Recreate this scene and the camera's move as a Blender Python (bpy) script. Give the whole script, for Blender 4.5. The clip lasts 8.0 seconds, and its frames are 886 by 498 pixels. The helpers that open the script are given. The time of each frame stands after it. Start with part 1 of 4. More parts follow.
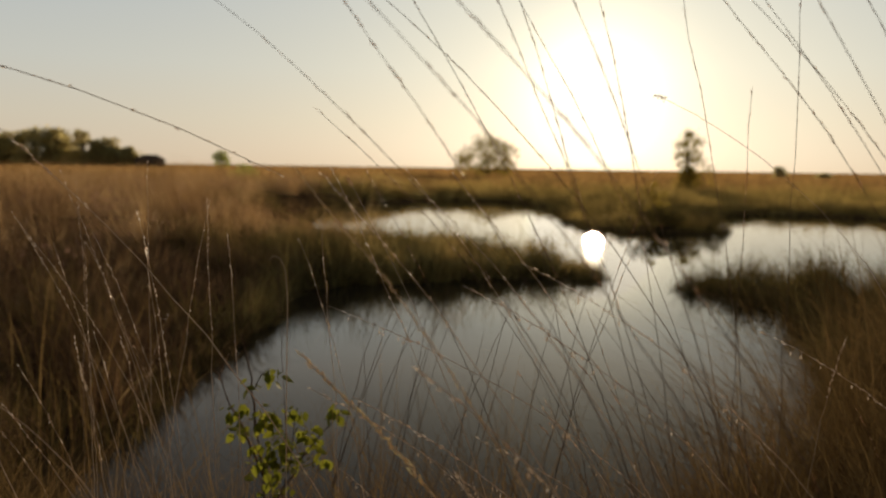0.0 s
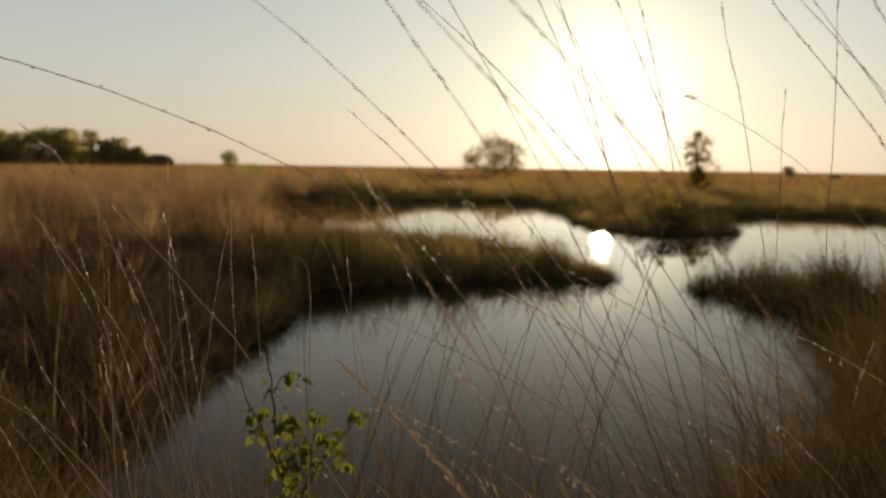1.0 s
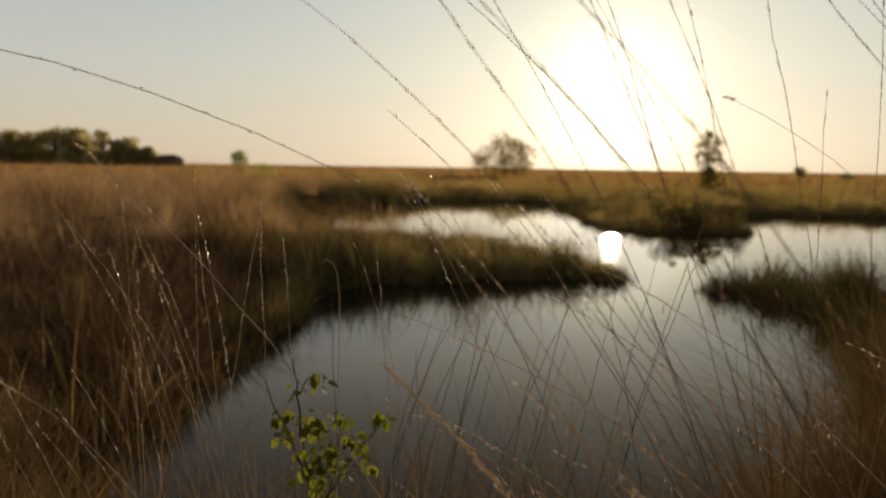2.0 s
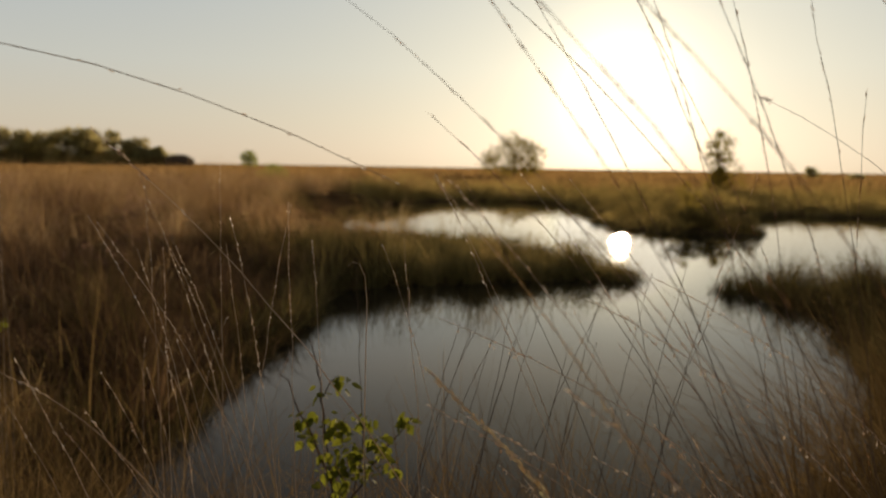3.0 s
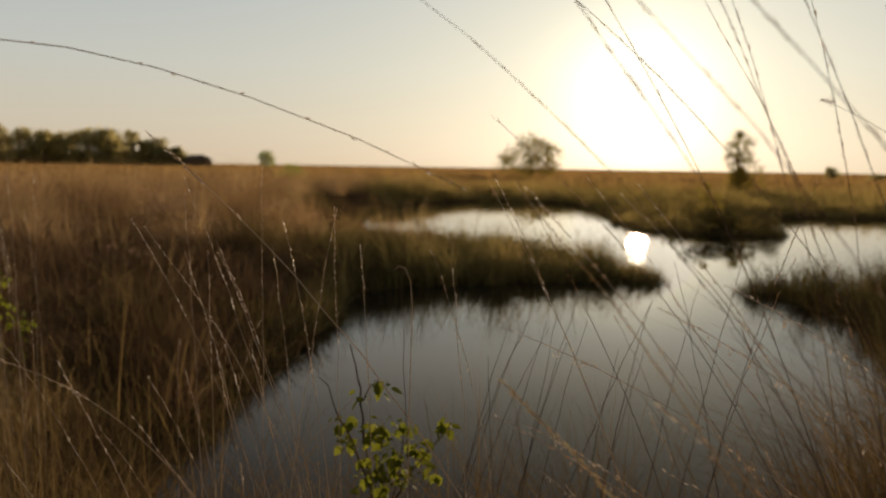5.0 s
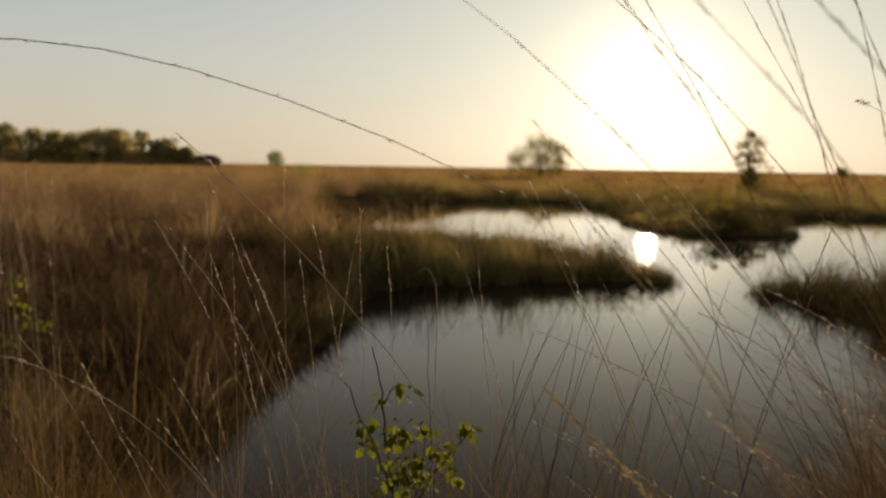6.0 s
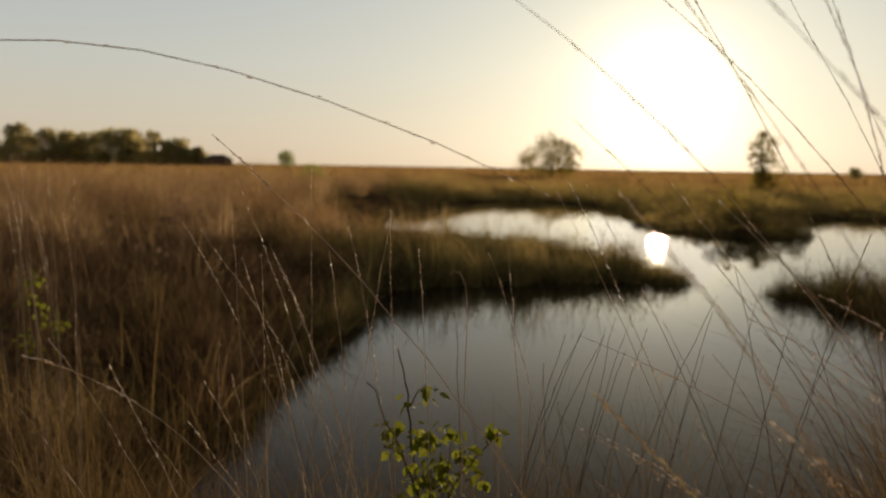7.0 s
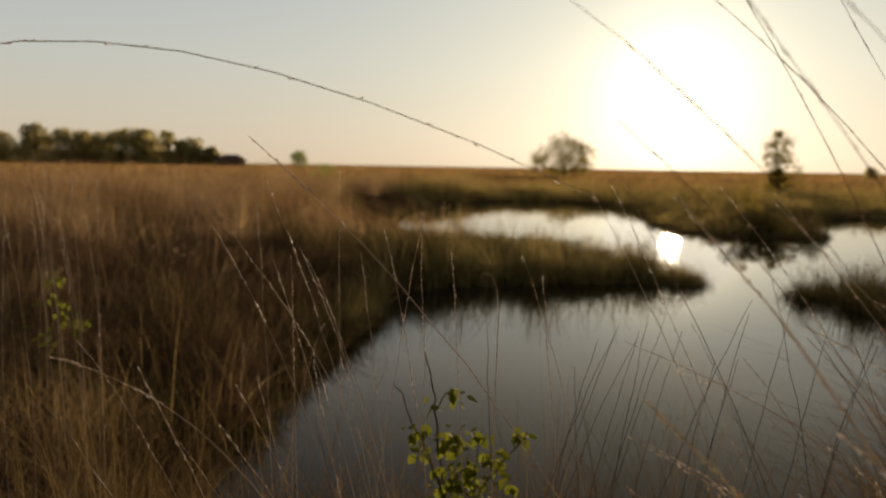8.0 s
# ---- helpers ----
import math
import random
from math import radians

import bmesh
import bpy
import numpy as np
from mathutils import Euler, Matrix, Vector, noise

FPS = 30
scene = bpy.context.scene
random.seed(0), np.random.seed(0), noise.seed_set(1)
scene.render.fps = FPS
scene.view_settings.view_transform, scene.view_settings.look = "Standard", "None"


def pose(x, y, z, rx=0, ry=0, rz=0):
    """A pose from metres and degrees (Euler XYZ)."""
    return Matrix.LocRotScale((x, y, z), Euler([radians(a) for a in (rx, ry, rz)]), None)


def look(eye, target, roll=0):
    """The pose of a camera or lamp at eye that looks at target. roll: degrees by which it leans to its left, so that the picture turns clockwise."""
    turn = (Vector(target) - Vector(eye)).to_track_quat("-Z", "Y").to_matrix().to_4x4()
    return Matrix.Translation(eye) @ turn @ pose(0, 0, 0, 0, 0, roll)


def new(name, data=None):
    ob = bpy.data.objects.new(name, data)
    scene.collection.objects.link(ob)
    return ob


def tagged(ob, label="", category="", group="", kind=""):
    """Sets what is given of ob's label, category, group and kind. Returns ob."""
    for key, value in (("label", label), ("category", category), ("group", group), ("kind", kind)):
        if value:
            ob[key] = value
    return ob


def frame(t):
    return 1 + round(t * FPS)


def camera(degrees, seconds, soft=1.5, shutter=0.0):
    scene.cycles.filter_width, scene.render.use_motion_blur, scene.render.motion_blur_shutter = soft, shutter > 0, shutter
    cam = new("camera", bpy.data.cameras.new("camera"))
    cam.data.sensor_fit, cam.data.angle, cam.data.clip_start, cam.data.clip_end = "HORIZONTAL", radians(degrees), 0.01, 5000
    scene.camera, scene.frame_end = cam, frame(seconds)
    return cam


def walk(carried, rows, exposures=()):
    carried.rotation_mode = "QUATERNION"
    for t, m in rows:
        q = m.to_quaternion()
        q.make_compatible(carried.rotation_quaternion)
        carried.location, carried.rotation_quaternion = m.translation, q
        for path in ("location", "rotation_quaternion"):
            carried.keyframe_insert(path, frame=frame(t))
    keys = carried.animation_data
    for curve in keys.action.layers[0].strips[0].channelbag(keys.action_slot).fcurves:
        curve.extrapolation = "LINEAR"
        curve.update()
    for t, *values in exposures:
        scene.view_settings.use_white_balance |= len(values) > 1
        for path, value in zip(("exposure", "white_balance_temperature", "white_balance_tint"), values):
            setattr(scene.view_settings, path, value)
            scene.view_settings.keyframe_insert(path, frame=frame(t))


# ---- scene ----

# ---- camera ----
cam = camera(58.8, 8.0, soft=2.15)
PATH = [
    (0.0, -0.0010, -0.0025, 1.2989, 1.957, -5.915, 0.821),
    (0.5, -0.0146, 0.0050, 1.2999, 2.201, -5.924, 0.830),
    (1.0, -0.0331, 0.0118, 1.3009, 2.501, -5.931, 0.839),
    (1.5, -0.0532, 0.0179, 1.3020, 2.828, -5.936, 0.847),
    (3.0, -0.1084, 0.0328, 1.3051, 3.813, -5.943, 0.871),
    (3.5, -0.1234, 0.0369, 1.3062, 4.118, -5.944, 0.879),
    (4.0, -0.1372, 0.0408, 1.3073, 4.411, -5.945, 0.887),
    (4.5, -0.1507, 0.0446, 1.3084, 4.699, -5.946, 0.895),
    (6.0, -0.1959, 0.0559, 1.3117, 5.609, -5.955, 0.921),
    (6.5, -0.2139, 0.0599, 1.3128, 5.958, -5.960, 0.931),
    (7.0, -0.2328, 0.0643, 1.3139, 6.343, -5.968, 0.942),
    (7.5, -0.2514, 0.0690, 1.3150, 6.769, -5.979, 0.953),
    (8.0, -0.2672, 0.0743, 1.3161, 7.235, -5.992, 0.966),
]
walk(cam, [(t, pose(x, y, z, 0, 0, yaw) @ pose(0, 0, 0, 90 + pitch, 0, 0) @ pose(0, 0, 0, 0, 0, roll))
           for t, x, y, z, yaw, pitch, roll in PATH])
# focus lies on the flowering stalks beside the path
cam.data.dof.use_dof = True
cam.data.dof.focus_distance = 1.2
cam.data.dof.aperture_fstop = cam.data.lens / 7.4

# ---- light ----
SUN_AZ, SUN_EL = 8.9, 5.2   # degrees to the right of +y, degrees up
sun_way = Vector((math.sin(radians(SUN_AZ)) * math.cos(radians(SUN_EL)),
                  math.cos(radians(SUN_AZ)) * math.cos(radians(SUN_EL)), math.sin(radians(SUN_EL))))
sun_data = bpy.data.lights.new("sun", "SUN")
sun_data.energy, sun_data.angle, sun_data.color = 4.9, radians(1.2), (1.0, 0.77, 0.49)
sun = new("sun", sun_data)
sun.matrix_world = look((0, 0, 30), Vector((0, 0, 30)) - sun_way)


def nodes_of(tree):
    def add(kind, **values):
        n = tree.nodes.new(kind)
        for k, v in values.items():
            if k in n.inputs:
                n.inputs[k].default_value = v
        return n
    return add


def maths(tree, op, a, b=None):
    n = tree.nodes.new("ShaderNodeMath")
    n.operation = op
    for i, v in enumerate((a, b)):
        if v is None:
            continue
        if isinstance(v, (int, float)):
            n.inputs[i].default_value = v
        else:
            tree.links.new(v, n.inputs[i])
    return n.outputs[0]


def make_world():
    world = bpy.data.worlds.new("evening_sky")
    scene.world = world
    world.use_nodes = True
    tree = world.node_tree
    tree.nodes.clear()
    add = nodes_of(tree)
    out, back = add("ShaderNodeOutputWorld"), add("ShaderNodeBackground")
    sky = tree.nodes.new("ShaderNodeTexSky")
    sky.sky_type, sky.sun_disc = "NISHITA", False
    sky.sun_elevation, sky.sun_rotation = radians(SUN_EL), radians(SUN_AZ)
    sky.air_density, sky.dust_density, sky.ozone_density = 1.0, 1.5, 1.0
    coord = tree.nodes.new("ShaderNodeTexCoord")
    dot = tree.nodes.new("ShaderNodeVectorMath")
    dot.operation = "DOT_PRODUCT"
    tree.links.new(coord.outputs["Generated"], dot.inputs[0])
    dot.inputs[1].default_value = sun_way
    ang = maths(tree, "ARCCOSINE", maths(tree, "MINIMUM", dot.outputs["Value"], 0.99999))
    # aureole of the hazy low sun: a bright core and a wide veil
    core = maths(tree, "EXPONENT", maths(tree, "MULTIPLY", maths(tree, "POWER", maths(tree, "DIVIDE", ang, radians(4.4)), 2.0), -1.0))
    veil = maths(tree, "EXPONENT", maths(tree, "DIVIDE", ang, -radians(14.0)))
    hsv = add("ShaderNodeHueSaturation", Saturation=0.35, Value=SKY)
    tree.links.new(sky.outputs[0], hsv.inputs["Color"])
    # evening haze by height over the horizon
    split = tree.nodes.new("ShaderNodeSeparateXYZ")
    tree.links.new(coord.outputs["Generated"], split.inputs[0])
    haze = tree.nodes.new("ShaderNodeValToRGB")
    stops = [(0.0, (0.58, 0.455, 0.33)), (0.055, (0.55, 0.493, 0.39)), (0.12, (0.50, 0.505, 0.46)), (0.20, (0.43, 0.464, 0.47)),
             (0.25, (0.44, 0.425, 0.40)), (0.31, (0.30, 0.292, 0.28)), (0.40, (0.135, 0.147, 0.165)), (0.65, (0.125, 0.140, 0.165)), (1.0, (0.125, 0.140, 0.165))]
    while len(haze.color_ramp.elements) < len(stops):
        haze.color_ramp.elements.new(0.5)
    for e, (p, c) in zip(haze.color_ramp.elements, stops):
        e.position, e.color = p, (*c, 1)
    tree.links.new(split.outputs["Z"], haze.inputs[0])
    base = add("ShaderNodeMix")
    base.data_type, base.blend_type = "RGBA", "ADD"
    base.inputs[0].default_value = 1.0
    tree.links.new(hsv.outputs[0], base.inputs[6])
    tree.links.new(haze.outputs[0], base.inputs[7])
    last = base.outputs[2]
    for fac, tint in ((veil, VEIL), (core, CORE)):
        m = add("ShaderNodeMix")
        m.data_type, m.blend_type = "RGBA", "ADD"
        m.inputs[7].default_value = tint
        tree.links.new(fac, m.inputs[0])
        tree.links.new(last, m.inputs[6])
        last = m.outputs[2]
    # limit of the sky beside the sun
    cap = add("ShaderNodeMix")
    cap.data_type, cap.blend_type = "RGBA", "DARKEN"
    cap.inputs[0].default_value = 1.0
    tree.links.new(last, cap.inputs[6])
    cap.inputs[7].default_value = (1.5, 1.34, 1.05, 1)
    tree.links.new(cap.outputs[2], back.inputs["Color"])
    back.inputs["Strength"].default_value = 1.0
    tree.links.new(back.outputs[0], out.inputs[0])


SKY = 0.007
VEIL, CORE = (0.50, 0.395, 0.145, 1), (1.0, 0.86, 0.60, 1)
make_world()


# ---- materials ----
def material(name):
    mat = bpy.data.materials.new(name)
    mat.use_nodes = True
    mat.node_tree.nodes.clear()
    return mat, mat.node_tree, nodes_of(mat.node_tree)


def ramp(tree, fac, stops):
    n = tree.nodes.new("ShaderNodeValToRGB")
    while len(n.color_ramp.elements) < len(stops):
        n.color_ramp.elements.new(0.5)
    for e, (p, c) in zip(n.color_ramp.elements, stops):
        e.position, e.color = p, (*c, 1)
    tree.links.new(fac, n.inputs[0])
    return n.outputs[0]


def noise_tex(tree, scale, detail=3.0, coords="Position"):
    g = tree.nodes.new("ShaderNodeNewGeometry") if coords == "Position" else tree.nodes.new("ShaderNodeTexCoord")
    n = tree.nodes.new("ShaderNodeTexNoise")
    n.inputs["Scale"].default_value, n.inputs["Detail"].default_value = scale, detail
    tree.links.new(g.outputs[coords], n.inputs["Vector"])
    return n.outputs["Fac"]


def plant_material(name, stops, patch_scale=0.6, through_light=0.45, gloss=0.55, shine=0.0, patch=0.85):
    """Thin leaf or blade: colour varies per blade and by patches, light passes through."""
    mat, tree, add = material(name)
    geo = tree.nodes.new("ShaderNodeNewGeometry")
    fac = maths(tree, "ADD", maths(tree, "MULTIPLY", geo.outputs["Random Per Island"], 0.45),
                maths(tree, "MULTIPLY", noise_tex(tree, patch_scale, 4), patch))
    fac = maths(tree, "SUBTRACT", fac, 0.5 * patch - 0.275)
    col = ramp(tree, fac, stops)
    bsdf = add("ShaderNodeBsdfPrincipled", Roughness=gloss)
    bsdf.inputs["Specular IOR Level"].default_value = shine
    trans = add("ShaderNodeBsdfTranslucent")
    mix = add("ShaderNodeMixShader", Fac=through_light)
    out = add("ShaderNodeOutputMaterial")
    tree.links.new(col, bsdf.inputs["Base Color"])
    tree.links.new(col, trans.inputs["Color"])
    tree.links.new(bsdf.outputs[0], mix.inputs[1])
    tree.links.new(trans.outputs[0], mix.inputs[2])
    tree.links.new(mix.outputs[0], out.inputs[0])
    return mat


def solid_material(name, stops, scale, roughness=0.85, bump=0.3, bump_scale=None):
    mat, tree, add = material(name)
    fac = maths(tree, "ADD", maths(tree, "MULTIPLY", noise_tex(tree, scale, 5), 0.6),
                maths(tree, "MULTIPLY", noise_tex(tree, scale * 9, 3), 0.4))
    bsdf = add("ShaderNodeBsdfPrincipled", Roughness=roughness)
    bsdf.inputs["Specular IOR Level"].default_value = 0.0
    tree.links.new(ramp(tree, fac, stops), bsdf.inputs["Base Color"])
    b = add("ShaderNodeBump", Strength=bump, Distance=0.02)
    tree.links.new(noise_tex(tree, bump_scale or scale * 12, 4), b.inputs["Height"])
    tree.links.new(b.outputs[0], bsdf.inputs["Normal"])
    out = add("ShaderNodeOutputMaterial")
    tree.links.new(bsdf.outputs[0], out.inputs[0])
    return mat


def water_material():
    mat, tree, add = material("pond_water")
    bsdf = add("ShaderNodeBsdfPrincipled", Roughness=0.015, IOR=1.333)
    tree.links.new(ramp(tree, noise_tex(tree, 0.5, 3), [(0.35, (0.012, 0.010, 0.007)), (0.7, (0.021, 0.016, 0.011))]),
                   bsdf.inputs["Base Color"])
    fine, wide = add("ShaderNodeBump", Strength=0.005, Distance=0.003), add("ShaderNodeBump", Strength=0.0008, Distance=0.02)
    tree.links.new(noise_tex(tree, 22, 2), fine.inputs["Height"])
    tree.links.new(noise_tex(tree, 2.6, 2), wide.inputs["Height"])
    tree.links.new(wide.outputs[0], fine.inputs["Normal"])
    tree.links.new(fine.outputs[0], bsdf.inputs["Normal"])
    out = add("ShaderNodeOutputMaterial")
    tree.links.new(bsdf.outputs[0], out.inputs[0])
    return mat


M_WATER = water_material()
M_GROUND = solid_material("peat_and_litter", [(0.3, (0.023, 0.014, 0.008)), (0.5, (0.065, 0.039, 0.018)), (0.7, (0.130, 0.081, 0.036))], 1.3)
M_DRY = plant_material("dry_grass", [(0.15, (0.042, 0.027, 0.012)), (0.45, (0.135, 0.084, 0.034)), (0.7, (0.327, 0.217, 0.089)), (0.95, (0.579, 0.445, 0.222))], 1.6, 0.42, patch=1.5)
# golden dry grass, its colour lightened to take in the sun's veiling glare
M_MOOR_GLARE = plant_material("moor_grass", [(0.1, (0.098, 0.058, 0.029)), (0.38, (0.230, 0.133, 0.060)), (0.66, (0.506, 0.322, 0.147)), (0.95, (0.736, 0.552, 0.305))], 1.1, 0.48, patch=1.6)
M_SHEAF = plant_material("sheaf_straw", [(0.2, (0.11, 0.068, 0.030)), (0.6, (0.25, 0.165, 0.078)), (0.9, (0.46, 0.34, 0.19))], 3.0, 0.45)
M_PLUME = plant_material("grass_plume", [(0.2, (0.175, 0.102, 0.043)), (0.5, (0.349, 0.213, 0.095)), (0.9, (0.549, 0.391, 0.208))], 1.1, 0.55, patch=1.4)
# green-brown rush, with the glare that veils the low tongue added to its colour
M_RUSH = plant_material("green_rush", [(0.15, (0.116, 0.094, 0.036)), (0.5, (0.277, 0.216, 0.075)), (0.8, (0.521, 0.371, 0.140)), (0.95, (0.831, 0.552, 0.244))], 1.3, 0.33, patch=1.2)
# dark olive rush, darkened further in colour for the shade on the near bank
M_BANK_SHADED = plant_material("bank_rush", [(0.15, (0.037, 0.030, 0.012)), (0.5, (0.091, 0.072, 0.026)), (0.8, (0.215, 0.150, 0.058)), (0.95, (0.432, 0.288, 0.122))], 1.4, 0.4, patch=1.3)
M_NEAR = plant_material("near_grass", [(0.15, (0.054, 0.036, 0.015)), (0.5, (0.135, 0.084, 0.034)), (0.8, (0.285, 0.195, 0.085)), (0.95, (0.47, 0.35, 0.16))], 2.5, 0.3)
# brown heath, brightened and yellowed in colour for the glare below the sun
M_HEATH = plant_material("heath", [(0.15, (0.092, 0.056, 0.025)), (0.45, (0.238, 0.140, 0.054)), (0.75, (0.462, 0.279, 0.102)), (0.95, (0.647, 0.411, 0.176))], 0.22, 0.62, patch=1.2)
# pale straw, made paler to hold the rim light of the low sun
M_STEM = plant_material("pale_stem", [(0.2, (0.32, 0.24, 0.17)), (0.6, (0.50, 0.41, 0.31)), (0.9, (0.66, 0.58, 0.47))], 6.0, 0.5)
# darker copy for stems in silhouette: the backlight's shade is in the colour
M_DARK = plant_material("silhouette_stem", [(0.2, (0.07, 0.045, 0.03)), (0.6, (0.15, 0.10, 0.065)), (0.9, (0.26, 0.18, 0.12))], 6.0, 0.35)
M_SEED = plant_material("seed_head", [(0.2, (0.38, 0.22, 0.11)), (0.6, (0.60, 0.41, 0.24)), (0.9, (0.80, 0.65, 0.48))], 9.0, 0.6, 0.35, 0.3)
M_GOLD = plant_material("golden_spike", [(0.2, (0.460, 0.335, 0.187)), (0.6, (0.660, 0.531, 0.328)), (0.9, (0.750, 0.739, 0.562))], 9.0, 0.7, 0.4, 0.3)
# husks coloured near white so that the sunlit glints are in the colour
M_GLINT = plant_material("glint_husk", [(0.2, (0.550, 0.408, 0.286)), (0.6, (0.814, 0.720, 0.611)), (0.9, (0.920, 0.920, 0.920))], 9.0, 0.68, 0.3, 0.5)
M_HEATHER = plant_material("heather", [(0.2, (0.066, 0.040, 0.025)), (0.55, (0.178, 0.103, 0.055)), (0.9, (0.374, 0.237, 0.118))], 1.5, 0.25)
# lighter copy of the heather, backlight put into its colour for the farther bushes
M_HEATHER_LIT = plant_material("heather_bush", [(0.2, (0.116, 0.067, 0.048)), (0.5, (0.261, 0.151, 0.106)), (0.75, (0.463, 0.281, 0.187)), (0.95, (0.734, 0.483, 0.338))], 0.9, 0.45)
M_ISLET = plant_material("islet_rush", [(0.15, (0.046, 0.039, 0.014)), (0.5, (0.117, 0.092, 0.034)), (0.8, (0.253, 0.190, 0.067)), (0.95, (0.464, 0.328, 0.127))], 0.9, 0.25)
M_LEAF = plant_material("young_leaf", [(0.2, (0.076, 0.093, 0.011)), (0.6, (0.170, 0.178, 0.020)), (0.9, (0.289, 0.272, 0.043))], 14.0, 0.6, 0.6, 0.05)
M_TWIG = solid_material("twig_bark", [(0.3, (0.05, 0.03, 0.02)), (0.7, (0.14, 0.085, 0.05))], 30)
M_BARK = solid_material("tree_bark", [(0.3, (0.05, 0.035, 0.025)), (0.7, (0.13, 0.09, 0.06))], 3)
# olive leaves, colour raised and warmed for the sun's glare over the trees
M_OAK = plant_material("oak_leaves", [(0.2, (0.17, 0.125, 0.022)), (0.6, (0.31, 0.23, 0.045)), (0.9, (0.44, 0.35, 0.09))], 0.8, 0.72)
# olive growth of the far shore, turned golden and brighter by painted-in glare
M_SHORE = plant_material("olive_heath_glare", [(0.15, (0.106, 0.080, 0.027)), (0.45, (0.237, 0.175, 0.057)), (0.75, (0.438, 0.319, 0.106)), (0.95, (0.625, 0.463, 0.181))], 0.3, 0.62, patch=1.4)
# leaves paled to carry distance haze and glare in their colour
M_FAR = plant_material("far_leaves_hazed", [(0.2, (0.242, 0.197, 0.084)), (0.55, (0.454, 0.377, 0.152)), (0.85, (0.750, 0.650, 0.318))], 0.10, 0.72)
M_SPRING = plant_material("spring_leaves", [(0.2, (0.196, 0.210, 0.045)), (0.6, (0.378, 0.392, 0.090)), (0.9, (0.560, 0.532, 0.150))], 1.5, 0.6)


# ---- helpers of this place ----
def part(name, bm, mat, parent, label=""):
    me = bpy.data.meshes.new(name)
    bm.to_mesh(me)
    bm.free()
    me.materials.append(mat)
    ob = new(name, me)
    ob.parent = parent
    return tagged(ob, label)


def sheet(name, verts, faces, mat, smooth=False):
    """A mesh object from arrays of places and of four-cornered faces."""
    me = bpy.data.meshes.new(name)
    verts, faces = np.asarray(verts, np.float32), np.asarray(faces, np.int32)
    me.vertices.add(len(verts))
    me.vertices.foreach_set("co", verts.ravel())
    me.loops.add(faces.size)
    me.loops.foreach_set("vertex_index", faces.ravel())
    me.polygons.add(len(faces))
    me.polygons.foreach_set("loop_start", np.arange(len(faces), dtype=np.int32) * 4)
    if smooth:
        me.polygons.foreach_set("use_smooth", np.ones(len(faces), bool))
    me.update(calc_edges=True)
    me.materials.append(mat)
    return new(name, me)


def smooth_step(a, b, v):
    u = np.clip((v - a) / (b - a), 0, 1)
    return u * u * (3 - 2 * u)


# ---- plan of the pond: shore corners, left bank first, then round the pools ----
POND = np.array([(-1.4, 2.3), (-1.6, 3.2), (-1.68, 4.2), (-1.68, 5.2), (-1.66, 6.3), (-1.85, 7.3), (-1.8, 8.1), (-1.35, 8.5),
                 (-0.6, 8.85), (0.3, 9.05), (0.95, 9.3), (1.45, 9.32), (1.58, 9.6), (1.5, 10.1), (1.0, 10.9), (0.2, 11.8),
                 (-0.6, 12.6), (-1.6, 13.2), (-2.6, 14.0), (-3.3, 15.6), (-3.8, 18), (-4.3, 22), (-3.9, 27), (-1, 31),
                 (1.6, 30), (2.5, 26), (2.6, 22), (2.4, 18.8), (2.7, 17.0), (3.5, 16.3), (4.6, 16.1), (5.2, 16.3), (5.4, 16.9),
                 (5.6, 18.5), (6.3, 22), (9, 24), (14, 21), (18, 17), (18, 5), (8, 4.0), (4, 3.7), (2.2, 3.3)], float)
NEAR = np.array([(1.35, 2.75), (0.75, 2.35), (-0.6, 2.1)], float)
POND = np.vstack((POND, NEAR))
ISLE = np.array([(2.42, 8.6), (2.75, 7.95), (2.95, 7.2), (2.9, 6.3), (2.4, 5.4), (2.1, 4.5), (1.8, 3.5), (4, 3.0), (10, 3.5), (10, 6.4), (7, 7.0), (5, 7.8), (4.2, 8.3), (3.5, 8.9), (2.85, 9.2)], float)


def signed(poly, x, y):
    """Distance to a closed outline: positive outside, negative inside."""
    a, b = poly, np.roll(poly, -1, 0)
    best, inside = np.full(x.shape, 1e9), np.zeros(x.shape, bool)
    for (ax, ay), (bx, by) in zip(a, b):
        dx, dy = bx - ax, by - ay
        u = np.clip(((x - ax) * dx + (y - ay) * dy) / (dx * dx + dy * dy), 0, 1)
        best = np.minimum(best, np.hypot(x - ax - u * dx, y - ay - u * dy))
        if ay != by:
            cross = ((ay > y) != (by > y)) & (x < dx * (y - ay) / dy + ax)
            inside ^= cross
    return np.where(inside, -best, best)


def wave(x, y, k, s):
    return np.sin(x * k + s) * np.cos(y * k * 1.13 + s * 1.7) + 0.5 * np.sin(x * k * 2.3 + y * k * 1.9 + s * 2.1)


def shore(x, y):
    """Metres from the water's edge: positive on land."""
    d = np.maximum(signed(POND, x, y), -signed(ISLE, x, y))
    return d + 0.10 * wave(x, y, 2.1, 0.4) * np.clip(np.hypot(x, y) / 8, 0.3, 1.2) + 0.03 * wave(x, y, 9.0, 1.3)


def land(x, y):
    """Height of the ground."""
    d = shore(x, y)
    top = 0.10 + 0.28 * smooth_step(-1.7, -5.0, x) * smooth_step(2, 5, y) * smooth_step(140, 40, y)
    top = top + 0.05 * wave(x, y, 0.9, 0.2) * smooth_step(0.2, 1.5, d) + 0.03 * wave(x, y, 3.1, 2.0) * smooth_step(0.1, 0.6, d)
    top = np.maximum(top, 0.05)
    return np.where(d > 0, 0.015 + (top - 0.015) * smooth_step(0.0, 0.8, d), np.maximum(-0.6, d * 0.7))


